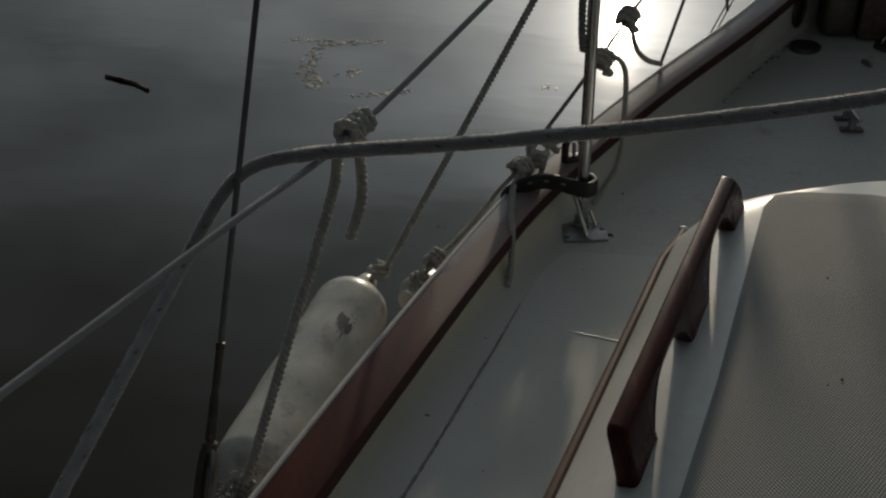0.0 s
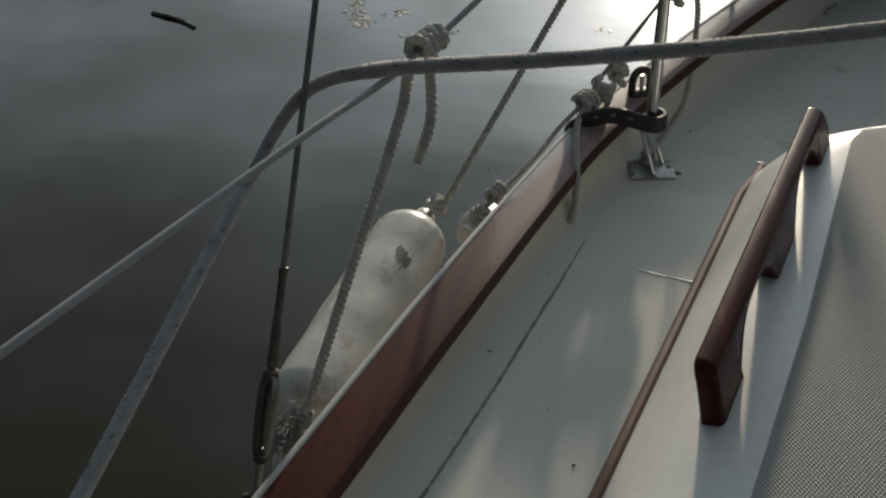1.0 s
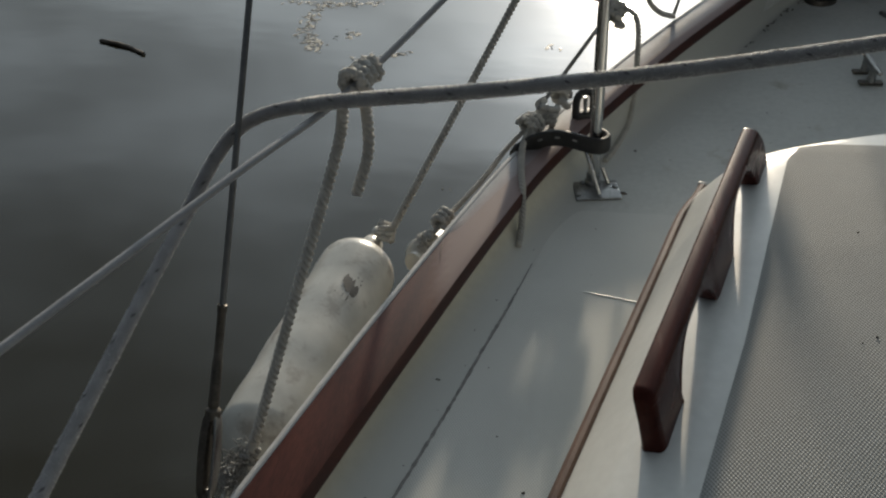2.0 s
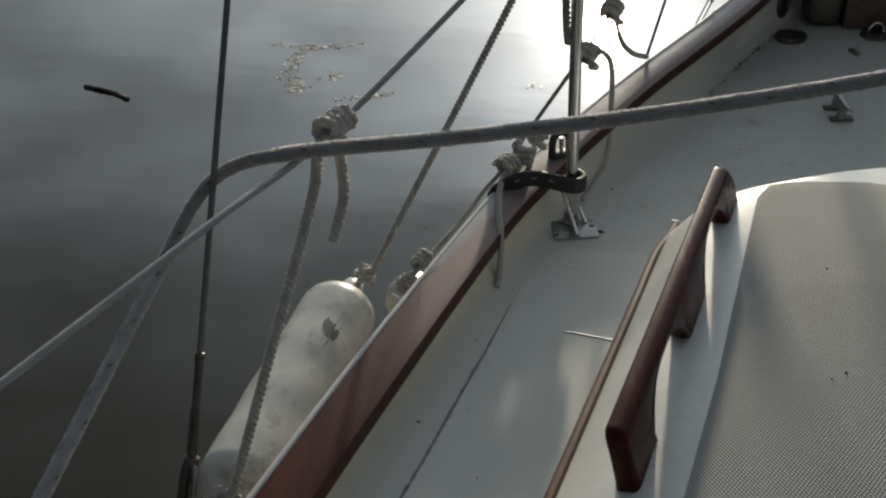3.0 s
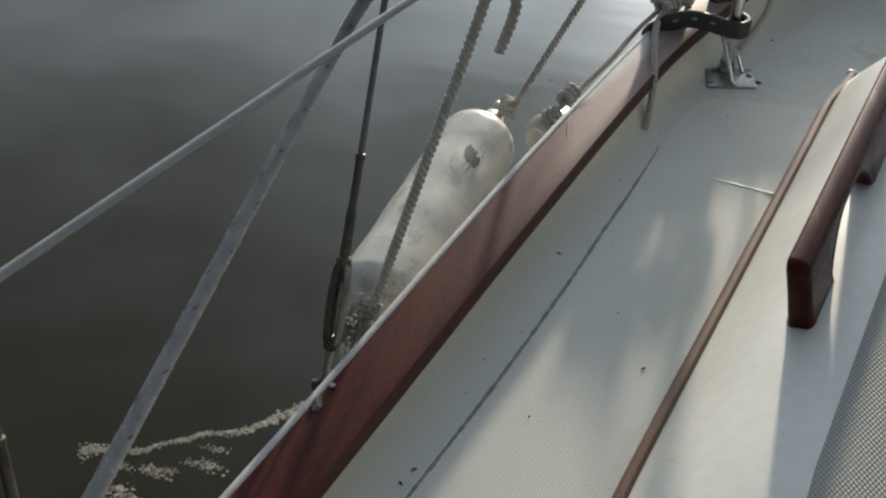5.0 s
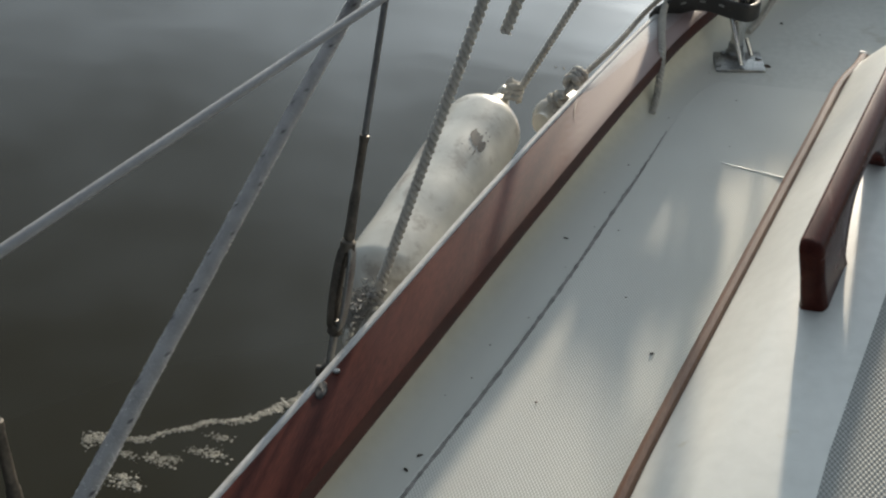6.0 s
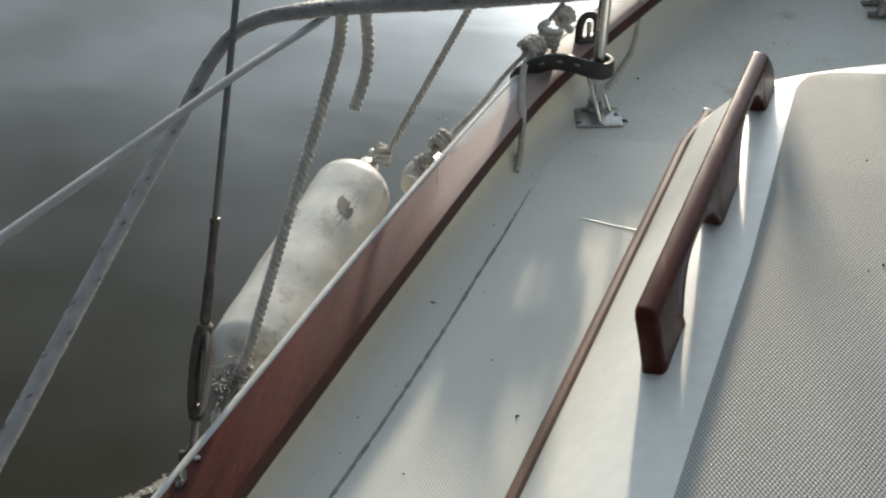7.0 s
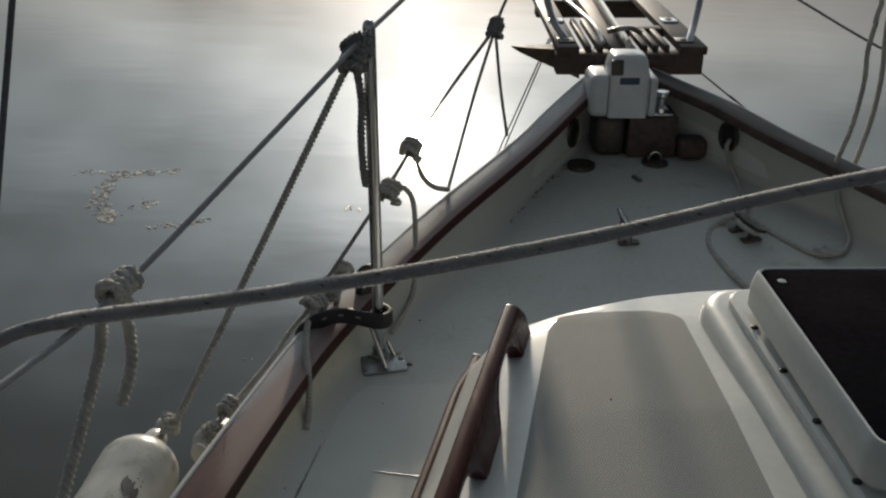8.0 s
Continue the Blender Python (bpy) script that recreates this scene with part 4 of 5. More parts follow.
# ---- fenders hung outside the rail ----
def fender(tip, tail, r, label, printed):
    a, b = Vector(tail), Vector(tip)
    d = (b - a).normalized()
    ln = (b - a).length
    root = base("fender", a, label, "fender", "fenders outside the rail")
    bm = bmesh.new()
    prof = []
    for k in range(15):
        u = k / 14
        prof.append((max(0.02, r * math.sin(min(1.0, 0.12 + u) * math.pi / 2 * 0.99)), r * 1.15 * u))
    for k in range(1, 16):
        prof.append((r * (1 + 0.012 * math.sin(k * 1.3)), r * 1.15 + (ln - 2.3 * r) * k / 16))
    for k in range(15):
        u = 1 - k / 14
        prof.append((max(0.022, r * math.sin(min(1.0, 0.14 + u) * math.pi / 2 * 0.99)), ln - r * 1.15 * u))
    lathe(bm, prof, a, axis=d, sides=40)
    shell = part("body", bm, FENDER, root)
    for end, s in (((a, -1), (b, 1)) if printed else ((b, 1),)):
        bm = bmesh.new()
        lathe(bm, [(0.024, -0.012), (0.025, 0.012), (0.020, 0.03), (0.014, 0.036), (0.003, 0.037)], end, axis=d * s, sides=20)
        boss = part("end_boss", bm, FENDER, root)
        bm = bmesh.new()
        c = end + d * s * 0.036
        o = Vector((0, 0, 1))
        path = [c + d * s * (0.016 * (1 + math.cos(t))) * 0.9 + o * 0.016 * math.sin(t) for t in np.linspace(0, 2 * math.pi, 22)]
        tube(bm, path, 0.0075, sides=10, caps=False)
        part("eye", bm, FENDER, boss, "moulded rope eye")
    if printed:
        rng = random.Random(11)
        bm = bmesh.new()
        o = Vector((0.05, -0.25, 1)).normalized()
        o = (o - d * o.dot(d)).normalized()
        s = d.cross(o)
        def spot(ca, cr, la, wr, n):
            mid = None
            ring = []
            for k in range(-1, n):
                t = 2 * math.pi * k / n
                u = 0 if k < 0 else rng.uniform(0.55, 1.1)
                an = printed[1] + cr + wr * u * math.sin(t)
                v = bm.verts.new(a + d * (printed[0] + ca + la * u * math.cos(t)) + (o * math.cos(an) + s * math.sin(an)) * (r + 0.0014))
                if k < 0:
                    mid = v
                else:
                    ring.append(v)
            for k in range(n):
                bm.faces.new((mid, ring[k], ring[(k + 1) % n]))

        spot(0.008, -0.10, 0.018, 0.12, 18)
        spot(0.002, 0.03, 0.023, 0.12, 18)
        spot(-0.008, 0.15, 0.019, 0.10, 12)
        spot(0.018, -0.17, 0.011, 0.06, 9)
        spot(-0.030, 0.08, 0.012, 0.02, 7)
        spot(-0.027, -0.05, 0.008, 0.016, 7)
        for _ in range(10):
            spot(rng.uniform(-0.04, 0.034), rng.uniform(-0.26, 0.26), rng.uniform(0.001, 0.004), rng.uniform(0.01, 0.04), 7)
        part("worn_print", bm, INK, shell, "worn dark printed mark", smooth=False)
    return root


F_TIP, F_TAIL = Vector((-1.207, -0.050, -0.040)), Vector((-1.258, -0.640, -0.058))
fender(F_TIP, F_TAIL, 0.078, "scuffed white vinyl fender slung level outside the rail", (0.396, 0.44))
fender((-0.93, 0.36, -0.16), (-1.105, -0.085, -0.035), 0.042, "cream vinyl fender hanging forward of the larger one", None)


# ---- laid fender ropes and knots ----
def knot(at, axis, r, rope_r, turns, seed, material, parent, name="hitch"):
    bm = bmesh.new()
    tube(bm, smooth_path(coil(at, axis, r, turns, rope_r * 2.0, 0.10, seed * 0.7, seed), rope_r * 0.5), rope_r, sides=18, lobes=3, lay=rope_r * 4.4, depth=0.48)
    c = Vector(at)
    ax = Vector(axis).normalized()
    s = ax.cross(Vector((0.3, 0.2, 1))).normalized()
    o = ax.cross(s)
    cross = [c - ax * r * 1.4 + s * r * 1.1, c - ax * r * 0.4 + (s * 0.9 + o * 1.0) * (r + rope_r * 1.2), c + ax * r * 0.5 + (o * 1.2 - s * 0.3) * (r + rope_r * 1.1), c + ax * r * 1.5 - s * r * 0.9]
    tube(bm, smooth_path(cross, rope_r * 0.5), rope_r, sides=18, lobes=3, lay=rope_r * 4.4, depth=0.48)
    return part(name, bm, material, parent)


RR = 0.0068
aft_line = base("fender_rope", KNOT_A, "white laid rope hitched to the guard wire and holding the fender", "rope", "fender ropes")
line_ax = (KNOT_A - Vector((-1.228, -1.0, 0.536))).normalized()
knot(KNOT_A + Vector((0.005, 0.02, 0.006)), line_ax, 0.0125, RR, 4.5, 1, ROPE, aft_line)
bm = bmesh.new()
laid(bm, [KNOT_A + Vector((-0.01, -0.02, -0.012)), (-1.0971, -0.481, 0.44), (-1.1606, -0.571, 0.23), (-1.220, -0.652, 0.035), (-1.238, -0.672, -0.002)], RR)
part("standing_part", bm, ROPE, aft_line)
bm = bmesh.new()
laid(bm, [KNOT_A + Vector((0.012, 0.0, -0.012)), (-1.056, -0.455, 0.48), (-1.058, -0.462, 0.43), (-1.076, -0.476, 0.372)], RR)
part("tail", bm, ROPE, aft_line, "frayed hanging rope tail")
knot((-1.228, -0.660, 0.012), (0.35, 0.85, 0.35), 0.0075, RR * 0.6, 3.0, 2, GREYROPE, aft_line, "lower_knot")
rng = random.Random(17)
bm = bmesh.new()
for _ in range(260):
    p = Vector((-1.240, -0.690, 0.002)) + Vector((rng.gauss(0, 0.007), rng.gauss(0, 0.022), rng.gauss(0, 0.006)))
    d = Vector((rng.gauss(0, 1), rng.gauss(-0.3, 1), rng.gauss(0.5, 0.8))).normalized()
    bow = Vector((rng.gauss(0, 1), rng.gauss(0, 1), rng.gauss(0, 1))) * 0.007
    ln = rng.uniform(0.012, 0.030)
    tube(bm, [p, p + d * ln * 0.5 + bow, p + d * ln], 0.0009, sides=4)
part("frayed_end", bm, GREYROPE, aft_line, "frayed grey tuft of unlaid rope yarns")["kind"] = "stuff"

fore_line = base("fender_rope", KNOT_C, "white laid rope from the stanchion top down to the fender eye", "rope", "fender ropes")
knot(KNOT_C + Vector((-0.012, -0.02, 0)), (0.25, 0.6, 0.7), 0.016, RR, 4.5, 3, GREYROPE, fore_line)
knot(KNOT_C + Vector((0.0, 0.0, 0.012)), (0.0, 0.1, 1), 0.017, RR, 2.5, 8, GREYROPE, fore_line)
bm = bmesh.new()
laid(bm, [KNOT_C + Vector((-0.02, -0.02, -0.01)), (-0.977, 0.0776, 0.345), (-1.160, -0.026, 0.0)], RR * 0.9)
part("standing_part", bm, ROPE, fore_line)
knot(F_TIP + Vector((0.034, 0.022, 0.035)), (0.1, 0.5, 0.8), 0.013, RR * 0.8, 3.0, 4, ROPE, fore_line, "lower_knot")
bm = bmesh.new()
laid(bm, [KNOT_C + Vector((-0.014, 0.0, 0)), (-0.784, 0.194, 0.60), (-0.787, 0.194, 0.52), (-0.785, 0.196, 0.45), (-0.781, 0.198, 0.415)], RR)
part("tail", bm, GREYROPE, fore_line, "rope tail hanging along the stanchion")

# line hitched at the rail, its tail hanging inboard
KNOT_B = Vector((-0.905, 0.225, 0.128))
rail_line = base("mooring_line", KNOT_B, "white laid rope hitched on the rail, tail hanging inboard", "rope")
knot(KNOT_B, (0.5, 0.8, 0.1), 0.018, RR * 1.05, 3.0, 5, ROPE, rail_line)
knot(KNOT_B + Vector((0.03, 0.045, 0.004)), (0.2, 0.3, 0.9), 0.018, RR, 2.5, 6, ROPE, rail_line)
knot(KNOT_B + Vector((0.055, 0.105, 0.025)), (0.5, 0.8, 0.2), 0.015, RR, 2.5, 9, ROPE, rail_line)
bm = bmesh.new()
laid(bm, [KNOT_B + Vector((0.0, -0.02, 0)), (-0.916, 0.168, 0.106), (-0.909, 0.085, 0.099), (-0.900, 0.035, 0.084), (-0.896, 0.010, 0.056), (-0.896, -0.018, 0.020), (-0.897, -0.040, 0.007), (-0.897, -0.058, 0.005)], RR * 0.86)
part("hanging_tail", bm, ROPE, rail_line)
bm = bmesh.new()
laid(bm, [KNOT_B + Vector((0.01, 0.03, 0.02)), (-0.83, 0.40, 0.20), (-0.755, 0.55, 0.27), (-0.62, 0.83, 0.40), (-0.47, 1.1, 0.525)], 0.0042)
part("lower_guard", bm, GREYROPE, rail_line)
# outside the rail: line down to the forward fender
small_line = base("fender_rope", (-1.05, -0.01, 0.05), "thin laid rope along the rail to the forward fender", "rope", "fender ropes")
bm = bmesh.new()
laid(bm, [KNOT_B + Vector((-0.012, -0.01, -0.01)), (-0.957, 0.19, 0.078), (-0.983, 0.10, 0.070), (-1.010, 0.022, 0.064), (-1.045, -0.052, 0.05), (-1.076, -0.092, 0.02)], 0.0046)
part("standing_part", bm, ROPE, small_line)
knot((-1.047, -0.050, 0.055), (0.4, 0.8, 0.2), 0.012, RR * 0.85, 3.0, 12, ROPE, small_line, "lower_knot")
knot((-1.074, -0.085, 0.025), (0.9, 0.1, 0.4), 0.011, RR * 0.8, 2.5, 13, ROPE, small_line, "lower_knot")

# knotted line hanging from the lower guard line just ahead of the stanchion
loop_line = base("hanging_line", (-0.745, 0.55, 0.26), "knotted white line looped from the lower guard line to the deck", "rope")
knot((-0.752, 0.54, 0.262), (0.4, 0.7, 0.5), 0.020, RR, 3.0, 21, ROPE, loop_line)
knot((-0.70, 0.655, 0.33), (0.4, 0.7, 0.5), 0.020, RR, 3.0, 22, ROPE, loop_line)
bm = bmesh.new()
laid(bm, [(-0.745, 0.545, 0.262), (-0.715, 0.535, 0.268), (-0.695, 0.53, 0.235), (-0.69, 0.52, 0.15), (-0.692, 0.50, 0.06), (-0.70, 0.46, 0.015), (-0.725, 0.36, 0.006), (-0.745, 0.30, 0.006)], RR * 0.85)
part("tail", bm, ROPE, loop_line)
bm = bmesh.new()
laid(bm, [(-0.695, 0.655, 0.325), (-0.675, 0.665, 0.25), (-0.645, 0.71, 0.20), (-0.606, 0.785, 0.160)], RR * 0.85)
part("tail", bm, ROPE, loop_line)

# lashing of three lines from the guard line to the rail near the bow
KD = Vector((-0.469, 1.1, 0.525))
lash = base("bow_lashing", KD, "grey rope knot with lines spreading down to the rail", "rope")
knot(KD, (0.3, 0.6, 0.7), 0.016, RR, 3.5, 31, GREYROPE, lash)
for pts in ([KD, (-0.53, 1.0, 0.36), (-0.606, 0.80, 0.155)], [KD, (-0.45, 1.1, 0.36), (-0.425, 1.09, 0.205)], [KD, (-0.44, 1.17, 0.58), (-0.34, 1.35, 0.74)]):
    bm = bmesh.new()
    laid(bm, pts, 0.004)
    part("line", bm, GREYROPE, lash)
bm = bmesh.new()
tube(bm, smooth_path([(-0.224, 1.744, 0.34), (-0.34, 2.3, -0.3), (-0.42, 2.7, -0.78)], 0.05), 0.003, sides=8)
stay = base("anchor_snubber", (-0.224, 1.744, 0.34), "thin doubled line from the bow platform to the water", "line")
part("line", bm, GREYROPE, stay)
bm = bmesh.new()
tube(bm, smooth_path([(-0.232, 1.744, 0.34), (-0.37, 2.25, -0.3), (-0.46, 2.6, -0.78)], 0.05), 0.003, sides=8)
part("line", bm, GREYROPE, stay)
bm = bmesh.new()
tube(bm, smooth_path([(0.245, 1.585, 0.285), (0.454, 1.70, 0.121), (0.54, 1.75, 0.055), (1.88, 2.55, -1.04)], 0.05), 0.003, sides=8)
thing("bow_line", bm, BLACK, "thin dark line from the bow platform over the side", "line")


# ---- deck cleats ----
def cleat(at, turn, label, metal):
    root = base("mooring_cleat", at, label, "cleat", "foredeck cleats")
    m = Matrix.Translation(at) @ Matrix.Rotation(turn, 4, "Z")
    bm = bmesh.new()
    tube(bm, [m @ Vector(q) for q in smooth_path([(0, -0.088, 0.052), (0, -0.05, 0.046), (0, 0, 0.044), (0, 0.05, 0.046), (0, 0.088, 0.052)], 0.012)], 0.009, sides=12, radii=[0.004 + 0.0065 * math.sin(math.pi * min(1, (k + 1) / 16)) for k in range(len(smooth_path([(0, -0.088, 0.052), (0, -0.05, 0.046), (0, 0, 0.044), (0, 0.05, 0.046), (0, 0.088, 0.052)], 0.012)))])
    part("horn", bm, metal, root)
    for y in (-0.032, 0.032):
        bm = bmesh.new()
        lathe(bm, [(0.012, 0.0), (0.010, 0.015), (0.009, 0.044)], m @ Vector((0, y, 0)), sides=14)
        part("post", bm, metal, root)
        bm = bmesh.new()
        box(bm, m @ Vector((0, y, 0.004)), (0.058, 0.024, 0.007), 0.003, m=Matrix.Rotation(turn, 4, "Z"))
        part("foot", bm, BRONZE, root)
    return root


cleat(Vector((-0.113, 0.775, deck_z(0.1, 0.78))), radians(4), "dark steel mooring cleat on the empty foredeck", DULLSTEEL)
cleat(Vector((0.225, 0.79, deck_z(0.2, 0.79))), radians(14), "dark bronze mooring cleat wound with white rope", BRONZE)
bow_rope = base("bow_rope", (0.225, 0.79, 0.02), "slack pale rope from the hawsehole round the foredeck cleat", "rope")
bm = bmesh.new()
laid(bm, [(0.325, 1.265, 0.150), (0.285, 1.225, 0.125), (0.300, 1.21, 0.07), (0.308, 1.15, 0.040), (0.297, 1.057, 0.033), (0.285, 0.97, 0.03), (0.245, 0.88, 0.04), (0.205, 0.80, 0.055), (0.235, 0.74, 0.05), (0.265, 0.80, 0.045), (0.215, 0.86, 0.04), (0.150, 0.84, 0.02), (0.112, 0.75, 0.015), (0.112, 0.66, 0.015), (0.135, 0.52, 0.015), (0.165, 0.40, 0.015)], 0.0065, step=0.005)
part("line", bm, ROPE, bow_rope)
bm = bmesh.new()
laid(bm, [(0.235, 0.86, 0.05), (0.277, 0.847, 0.03), (0.338, 0.739, 0.018), (0.385, 0.672, 0.018), (0.450, 0.680, 0.018), (0.502, 0.752, 0.018), (0.522, 0.83, 0.03), (0.512, 0.89, 0.09), (0.506, 0.925, 0.178), (0.520, 0.942, 0.215), (0.545, 0.96, 0.29), (0.556, 0.97, 0.41), (0.548, 0.97, 0.50), (0.562, 0.98, 0.63), (0.59, 0.98, 1.2)], 0.0062, step=0.005)
part("line", bm, ROPE, bow_rope)
bm = bmesh.new()
laid(bm, [(0.385, 0.690, 0.022), (0.400, 0.655, 0.034), (0.425, 0.672, 0.022), (0.405, 0.690, 0.034)], 0.0070, step=0.005)
part("knotted_end", bm, ROPE, bow_rope)
bm = bmesh.new()
laid(bm, [(0.575, 0.97, 0.13), (0.600, 0.98, 0.254), (0.607, 0.98, 0.33), (0.606, 0.98, 0.43), (0.593, 0.98, 0.539), (0.587, 0.97, 0.68), (0.585, 0.95, 1.2)], 0.0062)
thing("halyard_tail", bm, ROPE, "pale rope rising from the starboard rail", "rope")
bm = bmesh.new()
tube(bm, smooth_path([(0.30, 2.0, 0.66), (0.552, 1.5, 0.52), (0.684, 1.2, 0.449), (0.95, 0.6, 0.33)], 0.05), 0.004, sides=8)
thing("guard_line", bm, WIRE, "thin grey guard wire along the starboard bow", "guard line")


# ---- hawseholes, deck filler, ring bolts ----
HAWSE_PORT, HAWSE_STBD = (1.36, 0.124), (1.26, 0.148)


def hawse(side):
    y, z = (HAWSE_PORT if side < 0 else HAWSE_STBD)
    k = int(np.argmin(abs(YS - y)))
    n = inward(k)
    q = rail_point(k, wall_in(YS[k]) + 0.001, z)
    c = Vector((stb_shift(q.y) - q.x, q.y, z)) if side > 0 else q
    root = base("hawsehole", c, "dark oval hawsehole with a metal rim in the bulwark", "hawsehole", "hawseholes")
    n = Vector((n.x * -side, n.y, 0)) if side > 0 else n
    t = Vector((-n.y, n.x, 0))
    bm = bmesh.new()
    path = [c + t * 0.034 * math.cos(a) + Vector((0, 0, 0.044 * math.sin(a))) for a in np.linspace(0, 2 * math.pi, 33)]
    tube(bm, path, 0.006, sides=8, caps=False)
    part("rim", bm, BRONZE, root)
    # the wall isn't cut: a black disc stands in for the unlit throat
    bm = bmesh.new()
    w = [bm.verts.new(c - n * 0.001 + t * 0.032 * math.cos(a) + Vector((0, 0, 0.042 * math.sin(a)))) for a in np.linspace(0, 2 * math.pi, 25)[:-1]]
    w2 = [bm.verts.new(p.co - n * 0.003) for p in w]
    bm.faces.new(w)
    for q in range(24):
        bm.faces.new((w[q], w[(q + 1) % 24], w2[(q + 1) % 24], w2[q]))
    part("throat", bm, BLACK, root, "flat black disc for the shade inside the hole")
    return root


hawse(-1)
hawse(1)
bm = bmesh.new()
zz = deck_z(0.18, 1.3)
lathe(bm, [(0.046, -0.008), (0.046, 0.007), (0.044, 0.010), (0.036, 0.011), (0.034, 0.009), (0.001, 0.009)], (-0.170, 1.243, deck_z(0.16, 1.248)), sides=28)
thing("deck_filler", bm, BRONZE, "round tarnished deck filler plate", "deck filler")
ring = base("ring_bolt", (0.07, 1.26, zz), "steel ring bolt on a dark deck plate", "ring bolt")
bm = bmesh.new()
lathe(bm, [(0.044, 0.0), (0.042, 0.006), (0.03, 0.009), (0.001, 0.009)], (0.07, 1.26, deck_z(0.07, 1.26)), sides=24)
part("plate", bm, BRONZE, ring)
bm = bmesh.new()
tube(bm, [Vector((0.07 + 0.02 * math.cos(a), 1.26, deck_z(0.07, 1.26) + 0.012 + 0.026 * math.sin(a))) for a in np.linspace(0, math.pi, 14)], 0.005, sides=10)
part("ring", bm, STEEL, ring)
bm = bmesh.new()
box(bm, (-0.01, 1.14, deck_z(0, 1.14) + 0.006), (0.012, 0.04, 0.012), 0.004, m=Matrix.Rotation(0.5, 4, "Z"))
thing("deck_eye", bm, DULLSTEEL, "small dark deck eye", "deck eye")

# ---- samson block and windlass ----
wz = deck_z(0, 1.35)
block = base("windlass_block", (0.03, 1.36, wz), "dark weathered wooden bed block under the windlass", "block")
bm = bmesh.new()
box(bm, (0.062, 1.36, (wz + 0.196) / 2), (0.160, 0.14, 0.196 - wz), 0.008)
part("bed", bm, OLDWOOD, block)
bm = bmesh.new()
box(bm, (-0.072, 1.365, (wz + 0.194) / 2), (0.102, 0.13, 0.194 - wz), 0.024, segs=3)
part("gearbox_base", bm, BRONZE, block)
bm = bmesh.new()
box(bm, (0.192, 1.300, (wz + 0.128) / 2), (0.096, 0.080, 0.128 - wz), 0.020, segs=3)
part("chock", bm, OLDWOOD, block)

wind = base("windlass", (-0.06, 1.34, 0.198), "white painted windlass with a rounded housing and a dark label", "windlass")
bm = bmesh.new()
box(bm, (-0.057, 1.345, 0.2675), (0.196, 0.15, 0.135), 0.026, segs=4)
housing = part("housing", bm, COVER, wind)
bm = bmesh.new()
rows = []
for zz, x0, x1, y0, y1 in ((0.202, -0.095, 0.030, 1.2655, 1.40), (0.330, -0.095, 0.030, 1.2655, 1.40), (0.352, -0.093, 0.027, 1.267, 1.395), (0.382, -0.089, 0.022, 1.275, 1.385), (0.394, -0.083, 0.016, 1.282, 1.378), (0.398, -0.073, 0.006, 1.292, 1.368)):
    ring, rad = [], 0.012
    for cx, cy, a0 in ((x1 - rad, y1 - rad, 0), (x0 + rad, y1 - rad, 90), (x0 + rad, y0 + rad, 180), (x1 - rad, y0 + rad, 270)):
        ring += [Vector((cx + rad * math.cos(radians(a0 + 22.5 * k)), cy + rad * math.sin(radians(a0 + 22.5 * k)), zz)) for k in range(5)]
    rows.append(ring)
v = grid_faces(bm, rows, closed=True)
bm.faces.new(v[0][::-1])
bm.faces.new(v[-1])
part("upper_housing", bm, COVER, wind)
bm = bmesh.new()
box(bm, (0.047, 1.345, 0.264), (0.028, 0.135, 0.126), 0.011, segs=3)
part("end_cover", bm, COVER, wind)
for x in (-0.0965, 0.0325):
    bm = bmesh.new()
    loop = []
    for sy, sz, a0 in ((1, 1, 0), (-1, 1, 90), (-1, -1, 180), (1, -1, 270)):
        for k in range(7):
            a = radians(a0 + 15 * k)
            loop.append(Vector((x, 1.345 + sy * 0.050 + 0.0262 * math.cos(a), 0.2675 + sz * 0.043 + 0.0256 * math.sin(a))))
    tube(bm, loop + loop[:1], 0.0013, sides=6, caps=False)
    part("housing_joint", bm, BRONZE, housing, "thin dark joint round the housing")
bm = bmesh.new()
box(bm, (-0.034, 1.2655, 0.322), (0.062, 0.004, 0.022), 0.0015)
part("label_plate", bm, BLUE, housing, "dark blue rectangular label")
bm = bmesh.new()
box(bm, (-0.074, 1.277, 0.362), (0.038, 0.020, 0.048), 0.005, m=Matrix.Rotation(radians(-12), 4, "X"))
part("grip", bm, BRONZE, wind, "dark lever on the housing")
bm = bmesh.new()
lathe(bm, [(0.026, 0), (0.024, 0.014), (0.015, 0.022), (0.015, 0.045), (0.024, 0.053), (0.021, 0.068), (0.002, 0.070)], (0.090, 1.335, 0.203), sides=20)
part("capstan", bm, STEEL, wind)
bm = bmesh.new()
box(bm, (0.094, 1.335, 0.2005), (0.060, 0.075, 0.007), 0.002)
part("capstan_plate", bm, STEEL, wind)

# ---- bow platform ----
PZ = 0.335
plat = base("bow_platform", (0.02, 1.6, PZ - 0.06), "dark weathered wooden bow platform with open slats", "platform")
bm = bmesh.new()
box(bm, (0.02, 1.575, PZ - 0.035), (0.50, 0.075, 0.072), 0.008)
part("cross_beam", bm, OLDWOOD, plat)
bm = bmesh.new()
box(bm, (0.04, 2.45, PZ - 0.035), (0.50, 0.075, 0.072), 0.008)
part("cross_beam", bm, OLDWOOD, plat)
for x, w in ((-0.19, 0.075), (0.235, 0.09)):
    bm = bmesh.new()
    box(bm, (x, 2.05, PZ + 0.012), (w, 1.02, 0.028), 0.005)
    part("side_plank", bm, OLDWOOD, plat)
